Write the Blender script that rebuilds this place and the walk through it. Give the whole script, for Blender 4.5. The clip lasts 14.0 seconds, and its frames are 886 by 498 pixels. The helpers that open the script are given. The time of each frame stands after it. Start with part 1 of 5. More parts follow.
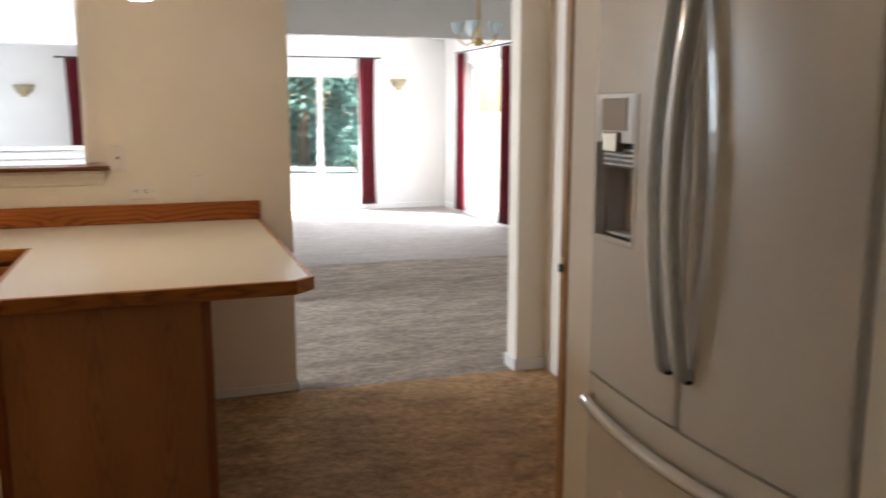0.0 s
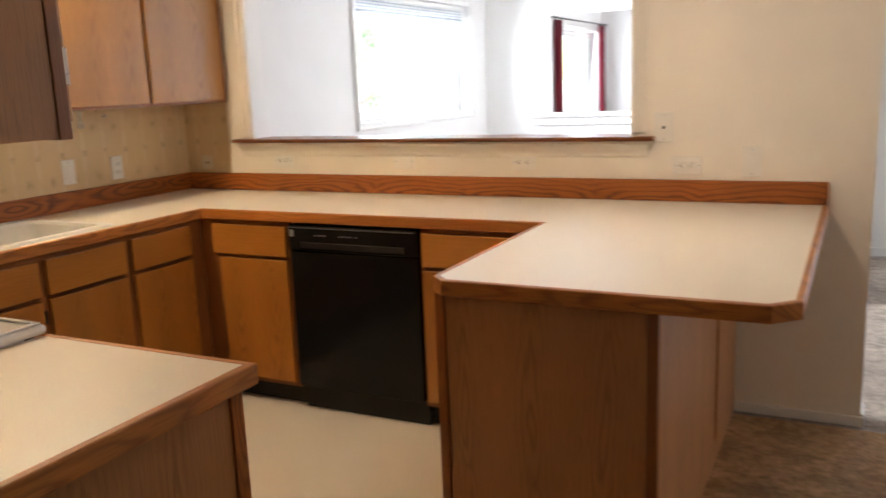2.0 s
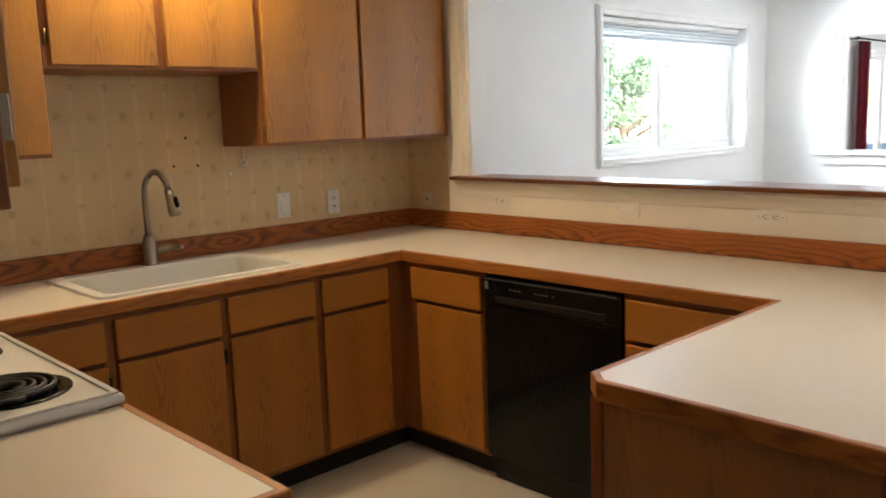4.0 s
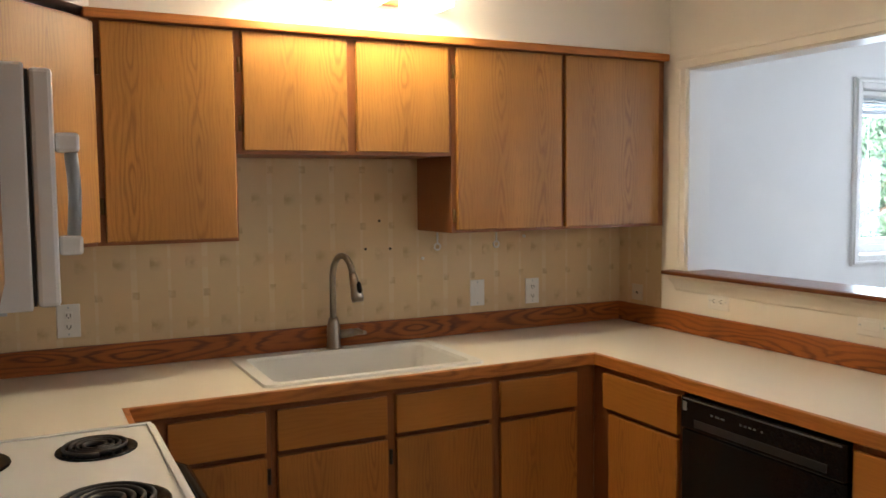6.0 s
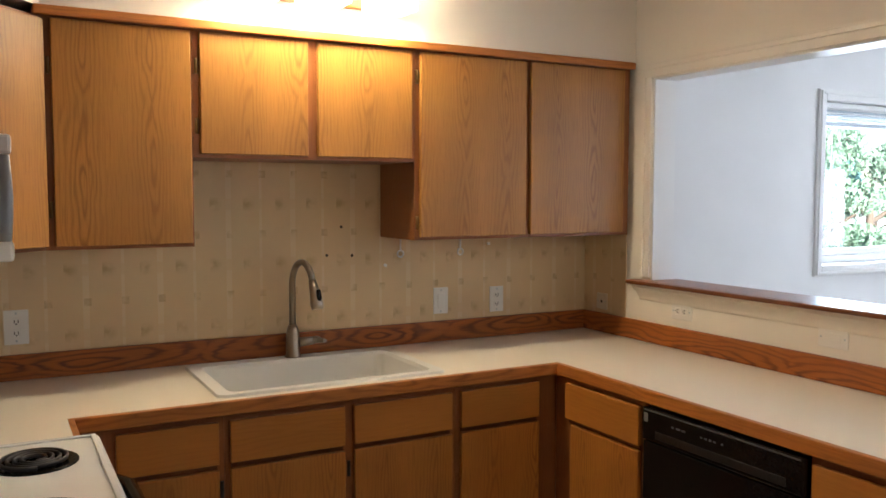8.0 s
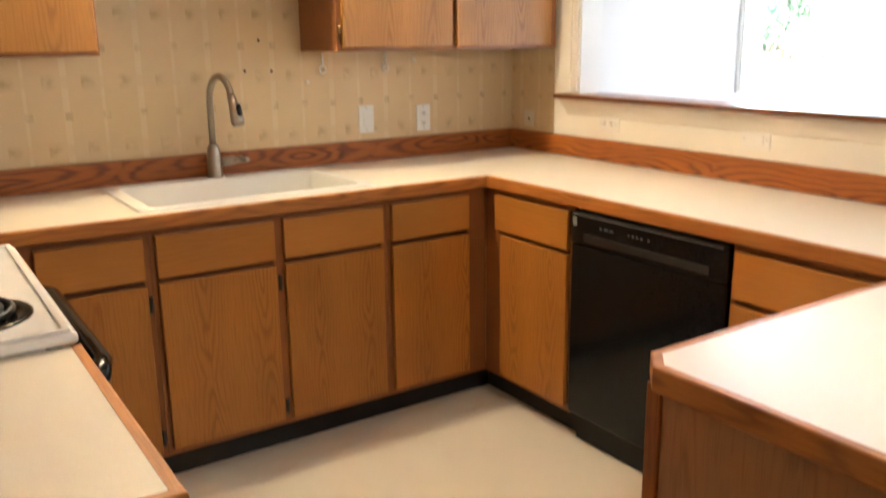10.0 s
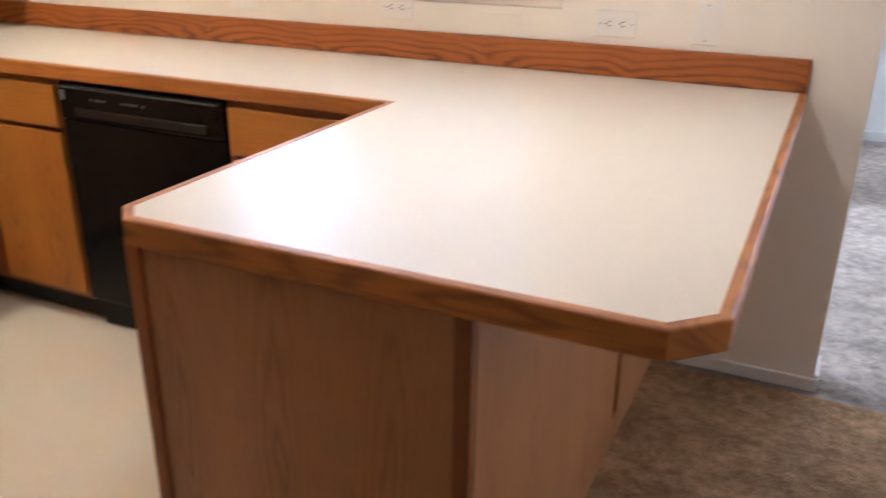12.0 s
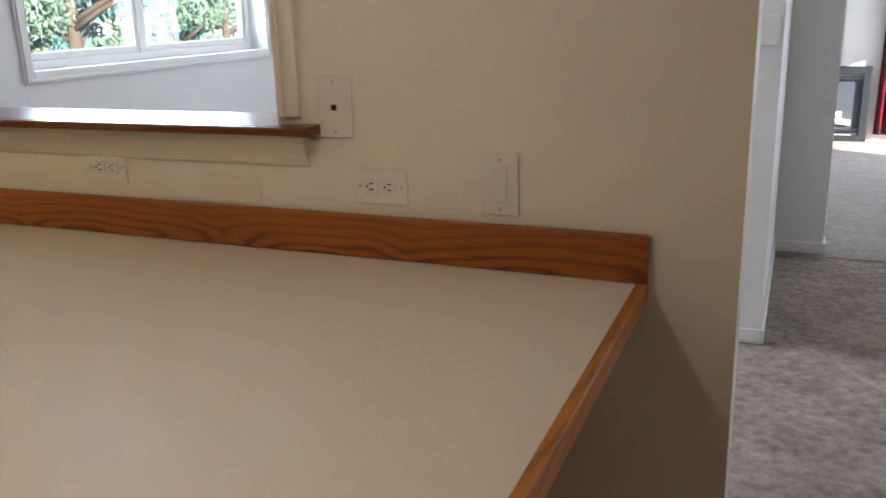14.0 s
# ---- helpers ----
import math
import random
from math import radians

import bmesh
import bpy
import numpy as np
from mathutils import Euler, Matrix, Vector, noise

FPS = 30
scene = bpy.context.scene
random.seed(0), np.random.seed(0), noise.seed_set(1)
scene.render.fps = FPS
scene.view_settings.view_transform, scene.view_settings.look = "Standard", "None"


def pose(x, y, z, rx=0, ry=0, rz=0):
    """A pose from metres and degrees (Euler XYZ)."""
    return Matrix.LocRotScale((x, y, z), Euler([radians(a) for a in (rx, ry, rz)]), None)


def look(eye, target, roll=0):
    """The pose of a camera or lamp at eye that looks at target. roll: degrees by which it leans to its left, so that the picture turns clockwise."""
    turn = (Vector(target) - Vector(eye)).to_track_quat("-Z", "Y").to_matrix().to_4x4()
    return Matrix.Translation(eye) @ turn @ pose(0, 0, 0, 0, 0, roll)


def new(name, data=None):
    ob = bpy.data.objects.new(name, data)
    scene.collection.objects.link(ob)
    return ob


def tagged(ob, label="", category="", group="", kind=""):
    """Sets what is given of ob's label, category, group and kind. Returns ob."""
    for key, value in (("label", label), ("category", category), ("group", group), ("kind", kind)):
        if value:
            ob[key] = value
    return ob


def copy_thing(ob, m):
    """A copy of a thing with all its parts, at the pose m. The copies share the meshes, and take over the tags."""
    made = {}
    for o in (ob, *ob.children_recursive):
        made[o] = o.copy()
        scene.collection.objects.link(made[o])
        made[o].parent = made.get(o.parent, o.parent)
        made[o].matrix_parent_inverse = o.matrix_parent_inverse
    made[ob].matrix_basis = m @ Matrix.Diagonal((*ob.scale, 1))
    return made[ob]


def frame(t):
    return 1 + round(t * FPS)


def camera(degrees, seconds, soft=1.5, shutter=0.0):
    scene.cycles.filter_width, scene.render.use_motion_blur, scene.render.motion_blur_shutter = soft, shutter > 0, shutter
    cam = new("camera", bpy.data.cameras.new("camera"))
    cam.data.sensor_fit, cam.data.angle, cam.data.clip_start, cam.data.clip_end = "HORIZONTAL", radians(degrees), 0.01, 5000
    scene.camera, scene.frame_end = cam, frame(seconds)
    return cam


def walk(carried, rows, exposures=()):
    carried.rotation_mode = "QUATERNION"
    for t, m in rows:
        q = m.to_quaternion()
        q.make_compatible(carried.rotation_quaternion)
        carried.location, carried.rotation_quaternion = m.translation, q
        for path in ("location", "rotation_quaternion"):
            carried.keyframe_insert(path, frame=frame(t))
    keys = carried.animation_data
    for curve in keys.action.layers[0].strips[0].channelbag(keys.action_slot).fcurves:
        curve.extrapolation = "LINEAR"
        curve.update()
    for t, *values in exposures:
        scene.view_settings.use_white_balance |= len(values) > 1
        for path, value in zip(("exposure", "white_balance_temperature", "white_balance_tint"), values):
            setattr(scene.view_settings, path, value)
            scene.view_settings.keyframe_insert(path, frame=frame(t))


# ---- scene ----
cam = camera(56.0, 14.0, 1.5, 0.5)
PATH = [
    (0, (2.791, -4.116, 1.433), (3.421, -2.247, 1.101), 0.0),
    (0.5, (2.975, -4.002, 1.437), (3.211, -2.049, 1.078), -1.2),
    (1, (3.198, -3.874, 1.444), (2.944, -1.928, 1.06), -0.9),
    (1.5, (3.273, -3.71, 1.427), (2.686, -1.838, 1.037), -2.2),
    (2, (3.327, -3.526, 1.433), (2.447, -1.774, 1.039), -2.3),
    (2.5, (3.409, -3.376, 1.438), (2.274, -1.775, 1.053), -2.0),
    (3, (3.421, -3.234, 1.444), (2.146, -1.739, 1.069), -2.1),
    (3.5, (3.372, -3.099, 1.469), (2.034, -1.656, 1.109), -2.0),
    (4, (3.333, -2.953, 1.458), (1.904, -1.589, 1.15), -2.0),
    (6.5, (3.232, -2.543, 1.572), (1.428, -1.69, 1.436), -0.4),
    (7, (3.23, -2.524, 1.584), (1.444, -1.631, 1.464), 0.1),
    (9.5, (3.184, -2.533, 1.445), (1.513, -1.475, 1.152), -0.0),
    (10, (3.175, -2.53, 1.41), (1.562, -1.452, 0.923), -0.6),
    (10.5, (3.168, -2.527, 1.378), (1.637, -1.409, 0.74), -1.0),
    (11, (3.184, -2.52, 1.359), (1.814, -1.26, 0.628), -0.6),
    (11.5, (3.215, -2.511, 1.352), (2.203, -0.968, 0.582), 1.0),
    (12, (3.295, -2.459, 1.353), (2.514, -0.779, 0.6), 0.6),
    (12.5, (3.329, -2.32, 1.403), (2.669, -0.556, 0.731), -0.1),
    (13, (3.371, -2.048, 1.41), (2.703, -0.265, 0.799), -1.0),
    (13.5, (3.384, -1.75, 1.416), (2.702, 0.044, 0.853), -1.7),
    (14, (3.463, -1.472, 1.398), (2.703, 0.292, 0.84), -1.9),
]
EXPOSURES = [(0, 2.69, 6800, 17), (0.5, 2.46, 6900, 16), (1, 2.83, 6700, 16), (1.5, 3.42, 6800, 18), (2, 3.23, 6700, 19), (2.5, 3.04, 6700, 21), (3, 3.19, 6800, 19), (4, 2.8, 6700, 15), (6.5, 2.8, 5950, 14),
             (7, 2.79, 5950, 16), (9.5, 3.44, 6100, 15), (10, 3.86, 6300, 15), (10.5, 3.44, 6300, 16), (11, 3.45, 6200, 18), (11.5, 3.86, 5700, 20), (12, 3.7, 5500, 19), (12.5, 2.4, 5700, 17), (13, 2.1, 5900, 17), (14, 2.19, 6300, 17)]
walk(cam, [(t, look(eye, target, roll)) for t, eye, target, roll in PATH], EXPOSURES)

# ---- light ----
SUN_DIR = Vector((-0.80, 0.47, -0.33)).normalized()
world = bpy.data.worlds.new("world")
scene.world = world
world.use_nodes = True
wn = world.node_tree.nodes
sky = wn.new("ShaderNodeTexSky")
sky.sky_type = "NISHITA"
sky.sun_disc = False
sky.dust_density, sky.ozone_density = 0.2, 2.0
sky.sun_elevation = radians(19.6)
sky.sun_rotation = math.atan2(-SUN_DIR.x, -SUN_DIR.y)
wn["Background"].inputs[1].default_value = 0.05
world.node_tree.links.new(sky.outputs[0], wn["Background"].inputs[0])


def lamp(name, kind, energy, color, m, size=None, size_y=None, angle=None, radius=None, spread=180):
    data = bpy.data.lights.new(name, kind)
    data.energy, data.color = energy, color
    if size:
        data.shape, data.size, data.size_y, data.spread = "RECTANGLE", size, size_y, radians(spread)
    if angle is not None:
        data.angle = radians(angle)
    if radius:
        data.shadow_soft_size = radius
    ob = new(name, data)
    ob.matrix_world = m
    return ob


lamp("sun", "SUN", 5.0, (1, 0.95, 0.86), look((12, -6, 6), Vector((12, -6, 6)) + SUN_DIR), angle=0.5)
DAY = (0.78, 0.89, 1.0)
lamp("sky_dining_window", "AREA", 22, DAY, look((0.16, 2.18, 1.6), (2, 2.18, 1.45)), 1.6, 0.85, spread=122)
lamp("sky_slider", "AREA", 19, DAY, look((4.93, 7.62, 1.0), (4.9, 5, 0.8)), 1.2, 1.8)
lamp("sky_living_west", "AREA", 6.5, DAY, look((0.10, 6.5, 1.4), (3, 6.3, 1.2)), 1.7, 1.2)
lamp("sky_living_east", "AREA", 14, DAY, look((6.86, 5.9, 1.05), (4, 5.6, 0.9)), 1.4, 1.9)
WARM = (1.0, 0.85, 0.52)
SHADES = (-1.733, -1.502, -1.25)
for ly in SHADES:
    lamp("sink_bulb", "POINT", 1.05, WARM, pose(0.45, ly, 2.25), radius=0.05)
lamp("pendant_bulb", "POINT", 1.0, (1, 0.88, 0.72), pose(2.75, -0.95, 1.755), radius=0.04)

# ---- materials ----


class Mat:
    def __init__(self, name, color, rough=0.6, metal=0.0, spec=0.5):
        self.m = bpy.data.materials.new(name)
        self.m.use_nodes = True
        self.n, self.l = self.m.node_tree.nodes, self.m.node_tree.links
        self.b = self.n["Principled BSDF"]
        self.b.inputs["Base Color"].default_value = (*color, 1)
        self.b.inputs["Roughness"].default_value = rough
        self.b.inputs["Metallic"].default_value = metal
        self.b.inputs["Specular IOR Level"].default_value = spec

    def put(self, node, **kw):
        x = self.n.new("ShaderNode" + node)
        for k, v in kw.items():
            setattr(x, k, v)
        return x

    def set(self, sock, v):
        if isinstance(v, (int, float)):
            sock.default_value = v
        elif isinstance(v, tuple):
            sock.default_value = v if len(v) == len(sock.default_value) else (*v, 1)
        else:
            self.l.new(v, sock)

    def math(self, op, *a):
        x = self.put("Math", operation=op)
        for i, v in enumerate(a):
            self.set(x.inputs[i], v)
        return x.outputs[0]

    def coords(self):
        return self.put("TexCoord").outputs["Object"]

    def mapped(self, scale, src=None):
        x = self.put("Mapping")
        x.inputs["Scale"].default_value = scale
        self.l.new(src or self.coords(), x.inputs["Vector"])
        return x.outputs[0]

    def noise(self, scale, detail=3, vec=None, rough=0.5):
        x = self.put("TexNoise")
        x.inputs["Scale"].default_value, x.inputs["Detail"].default_value = scale, detail
        x.inputs["Roughness"].default_value = rough
        self.l.new(vec or self.coords(), x.inputs["Vector"])
        return x.outputs["Fac"]

    def ramp(self, fac, *stops):
        x = self.put("ValToRGB")
        e = x.color_ramp.elements
        while len(e) < len(stops):
            e.new(0.5)
        for el, (p, c) in zip(e, stops):
            el.position, el.color = p, (*c, 1)
        self.l.new(fac, x.inputs[0])
        return x.outputs[0]

    def mix(self, fac, a, b, mode="MIX"):
        x = self.put("Mix", data_type="RGBA", blend_type=mode)
        self.set(x.inputs[0], fac)
        self.set(x.inputs[6], a)
        self.set(x.inputs[7], b)
        return x.outputs[2]

    def bump(self, height, strength=0.3, dist=0.002):
        x = self.put("Bump")
        x.inputs["Strength"].default_value, x.inputs["Distance"].default_value = strength, dist
        self.l.new(height, x.inputs["Height"])
        self.l.new(x.outputs[0], self.b.inputs["Normal"])
        return self

    def base(self, c):
        self.l.new(c, self.b.inputs["Base Color"])
        return self

    def rough(self, v):
        self.set(self.b.inputs["Roughness"], v)
        return self


def scaled(c, k):
    return tuple(min(1, v * k) for v in c)


def paint(name, color, rough=0.7, tex=0.25):
    m = Mat(name, color, rough)
    big = m.noise(1.3, 4)
    m.base(m.ramp(big, (0.3, scaled(color, 0.94)), (0.7, scaled(color, 1.04))))
    m.bump(m.noise(160, 3), tex, 0.0015)
    return m.m


def speckle(name, color, rough, amount=0.06, scale=900, coat=0.0, vary=0.14, worn_mix=0.25, spec=0.5):
    m = Mat(name, color, rough, 0.0, spec)
    fine = m.ramp(m.noise(scale, 2), (0.35, scaled(color, 1 - amount)), (0.65, scaled(color, 1 + amount)))
    worn = m.noise(2.5, 5)
    m.base(m.mix(m.math("MULTIPLY", worn, worn_mix), fine, scaled(color, 0.88)))
    m.rough(m.math("ADD", m.math("MULTIPLY", m.noise(7, 4), vary), rough - vary / 2))
    m.b.inputs["Coat Weight"].default_value = coat
    m.bump(m.noise(scale * 0.6, 2), 0.06, 0.0006)
    return m.m


def wood(name, light, dark, along="Z", period=0.13, rings=340.0, contrast=0.55, rough=0.42, fine=0.25, stretch=0.10, edge=0.12, core=1.3):
    """Flat-sawn oak: nested arches along the grain, pores and a slow change of tone, shifted from piece to piece."""
    m = Mat(name, light, rough)
    sep = m.put("SeparateXYZ")
    m.l.new(m.coords(), sep.inputs[0])
    axes = {a: sep.outputs[a] for a in "XYZ"}
    z = axes.pop(along)
    across = m.math("ADD", *axes.values())
    rnd = m.put("ObjectInfo").outputs["Random"]
    z2 = m.math("ADD", z, m.math("MULTIPLY", rnd, 17.0))
    a2 = m.math("ADD", across, m.math("MULTIPLY", rnd, 3.7))
    low = m.put("CombineXYZ")
    m.set(low.inputs[0], m.math("MULTIPLY", a2, 5.0))
    m.set(low.inputs[2], m.math("MULTIPLY", z2, 1.7))
    n_low = m.noise(1.0, 3, low.outputs[0])
    cell = m.math("PINGPONG", m.math("ADD", a2, m.math("MULTIPLY", n_low, 0.10)), period)
    depth = m.math("MULTIPLY", m.math("SUBTRACT", m.math("PINGPONG", m.math("ADD", z2, m.math("MULTIPLY", n_low, 0.6)), 0.55), 0.2), stretch)
    r = m.math("SQRT", m.math("ADD", m.math("MULTIPLY", depth, depth), m.math("MULTIPLY", cell, cell)))
    mid = m.put("CombineXYZ")
    m.set(mid.inputs[0], m.math("MULTIPLY", a2, 60.0))
    m.set(mid.inputs[2], m.math("MULTIPLY", z2, 3.5))
    n_mid = m.noise(1.0, 3, mid.outputs[0])
    ring = m.math("SINE", m.math("ADD", m.math("MULTIPLY", r, rings), m.math("MULTIPLY", n_mid, 7.0)))
    ring = m.math("POWER", m.math("ADD", m.math("MULTIPLY", ring, 0.5), 0.5), 2.2)
    heart = m.math("POWER", m.math("SUBTRACT", 1.0, m.math("DIVIDE", cell, period * 1.02)), core)
    ring = m.math("MULTIPLY", ring, m.math("ADD", edge, m.math("MULTIPLY", heart, m.math("ADD", 0.3, n_low))))
    pore = m.put("CombineXYZ")
    m.set(pore.inputs[0], m.math("MULTIPLY", a2, 420.0))
    m.set(pore.inputs[2], m.math("MULTIPLY", z2, 9.0))
    n_pore = m.noise(1.0, 3, pore.outputs[0])
    body = m.ramp(n_low, (0.3, scaled(light, 0.86)), (0.7, scaled(light, 1.10)))
    col = m.mix(m.math("MULTIPLY", ring, contrast), body, dark)
    streak = m.math("MULTIPLY", m.math("GREATER_THAN", n_pore, 0.57), fine)
    col = m.mix(streak, col, scaled(dark, 0.9))
    tone = m.math("ADD", 0.92, m.math("MULTIPLY", rnd, 0.16))
    hsv = m.put("HueSaturation")
    m.set(hsv.inputs["Value"], tone)
    m.l.new(col, hsv.inputs["Color"])
    m.base(hsv.outputs[0])
    m.rough(m.math("ADD", rough - 0.05, m.math("MULTIPLY", n_pore, 0.12)))
    m.bump(n_pore, 0.12, 0.0006)
    return m.m


OAK_L, OAK_D = (0.42, 0.185, 0.030), (0.23, 0.088, 0.012)
# Same oak, redder: warm lamplight on the lower fronts put into the colour.
BASE_WARM_L, BASE_WARM_D = (0.45, 0.176, 0.027), (0.24, 0.081, 0.012)
oak_door = wood("oak_veneer_vertical", OAK_L, OAK_D, "Z", 0.10, 500, 0.85, 0.4, 0.34, 0.12, 0.06, 1.5)
oak_base_door_warm = wood("oak_base_warm_lit", BASE_WARM_L, BASE_WARM_D, "Z", 0.10, 520, 0.75, 0.42, 0.30, 0.12, 0.05, 1.6)
oak_panel = wood("oak_veneer_end_panel", (0.47, 0.215, 0.080), (0.24, 0.092, 0.030), "Z", 0.10, 420, 0.6, 0.36, 0.26, 0.12, 0.03, 2.4)
oak_frame = wood("oak_veneer_frame", (0.29, 0.102, 0.026), (0.17, 0.054, 0.013), "Z", 0.12, 480, 0.4)
oak_drawer_y = wood("oak_veneer_along_y", BASE_WARM_L, BASE_WARM_D, "Y", 0.12, 420, 0.25, 0.4, 0.14)
oak_drawer_x = wood("oak_veneer_along_x", BASE_WARM_L, BASE_WARM_D, "X", 0.12, 420, 0.25, 0.4, 0.14)
RED_L, RED_D = (0.37, 0.107, 0.014), (0.12, 0.030, 0.006)
red_x = wood("red_oak_along_x", RED_L, RED_D, "X", 0.09, 360, 0.85, 0.45, 0.26, 0.17, 0.32)
red_y = wood("red_oak_along_y", RED_L, RED_D, "Y", 0.09, 360, 0.85, 0.45, 0.26, 0.17, 0.32)
red_z = wood("red_oak_along_z", RED_L, RED_D, "Z", 0.085, 480, 0.7, 0.42, 0.35, 0.20, 0.4)
edge_x = wood("oak_edge_along_x", (0.48, 0.172, 0.028), (0.20, 0.058, 0.011), "X", 0.07, 330, 0.6, 0.46, 0.3, 0.14, 0.3)
edge_y = wood("oak_edge_along_y", (0.48, 0.172, 0.028), (0.20, 0.058, 0.011), "Y", 0.07, 330, 0.6, 0.46, 0.3, 0.14, 0.3)
ledge_oak = wood("varnished_red_oak", (0.20, 0.058, 0.013), (0.07, 0.02, 0.006), "X", 0.07, 420, 0.6, 0.28, 0.3, 0.1)
# Frame oak made darker: shade in the drawer gap put into the colour.
oak_gap_shade = wood("shaded_oak_gap", (0.15, 0.048, 0.010), (0.08, 0.024, 0.006), "Y", 0.12, 420, 0.2)
door_edge = wood("oak_door_edge", (0.40, 0.21, 0.08), (0.22, 0.09, 0.03), "Z", 0.1, 430, 0.4)
cream = paint("cream_wall_paint", (0.83, 0.77, 0.67))
white_wall = paint("white_wall_paint", (0.80, 0.79, 0.77))
white_trim = paint("white_trim_paint", (0.80, 0.79, 0.76), 0.4, 0.08)
cream_trim = paint("cream_trim_paint", (0.82, 0.76, 0.66), 0.42, 0.08)
ceiling_white = paint("ceiling_paint", (0.82, 0.80, 0.76), 0.85, 0.6)
counter_mat = speckle("cream_laminate", (0.77, 0.695, 0.58), 0.40, 0.05, 700, 0.0, 0.08)
vinyl_mat = speckle("cream_vinyl", (0.71, 0.645, 0.54), 0.5, 0.05, 260)
sink_mat = speckle("pale_grey_composite", (0.74, 0.72, 0.68), 0.4, 0.08, 1100)
enamel = speckle("white_enamel", (0.84, 0.84, 0.83), 0.22, 0.01, 300, 0.4, 0.02, 0.04)
fridge_mat = speckle("white_fridge_enamel", (0.72, 0.69, 0.635), 0.27, 0.015, 350, 0.35, 0.02, 0.04)
plastic = speckle("white_plastic", (0.86, 0.85, 0.80), 0.38, 0.01, 300)
blue_glass = speckle("pale_blue_glass", (0.52, 0.62, 0.63), 0.15, 0.02, 200, 0.5)
pale_handle = speckle("pale_grey_handle", (0.74, 0.77, 0.77), 0.48, 0.02, 300, 0.0, 0.06)
grey_plastic = speckle("grey_handle", (0.45, 0.50, 0.54), 0.3, 0.02, 300)
ivory = speckle("ivory_plastic", (0.70, 0.62, 0.48), 0.4, 0.01, 300)
black_gloss = speckle("black_gloss", (0.008, 0.008, 0.008), 0.12, 0.1, 200, 0.0, 0.03, 0.25, 0.22)
black_matte = speckle("black_matte", (0.015, 0.014, 0.013), 0.75, 0.2, 200)
dark_slot = speckle("dark_slot", (0.02, 0.015, 0.012), 0.8, 0.1, 200)
coil_mat = speckle("burner_coil", (0.022, 0.022, 0.024), 0.42, 0.2, 150)
firebox_mat = speckle("grey_fireplace_metal", (0.020, 0.024, 0.030), 0.45, 0.1, 120)
log_mat = paint("ceramic_logs", (0.60, 0.48, 0.34), 0.9, 1.0)
rod_mat = speckle("dark_bronze", (0.03, 0.025, 0.022), 0.4, 0.1, 200)
bronze = Mat("bronze", (0.22, 0.14, 0.06), 0.4, 1.0).m
brass = Mat("brass", (0.62, 0.42, 0.16), 0.35, 1.0).m


def nickel_material():
    m = Mat("brushed_nickel", (0.36, 0.31, 0.25), 0.3, 1.0)
    m.rough(m.math("ADD", 0.22, m.math("MULTIPLY", m.noise(300, 2), 0.18)))
    return m.m


def carpet_material(name, dark, light, mid, wear=0.28):
    m = Mat(name, mid, 0.95, 0, 0.1)
    pile = m.noise(170, 3)
    tuft = m.noise(26, 8, None, 0.72)
    brush = m.noise(1.0, 6, m.mapped((3.0, 6.0, 1)), 0.7)
    c = m.ramp(tuft, (0.34, dark), (0.66, light))
    c = m.mix(m.math("MULTIPLY", pile, 0.6), c, mid)
    worn = m.ramp(brush, (0.36, (1 - wear, 1 - wear * 1.07, 1 - wear * 1.14)), (0.64, (1 + wear * 0.5, 1 + wear * 0.47, 1 + wear * 0.43)))
    m.base(m.mix(1.0, c, worn, "MULTIPLY"))
    m.bump(m.math("ADD", pile, m.math("MULTIPLY", tuft, 3.0)), 1.0, 0.018)
    return m.m


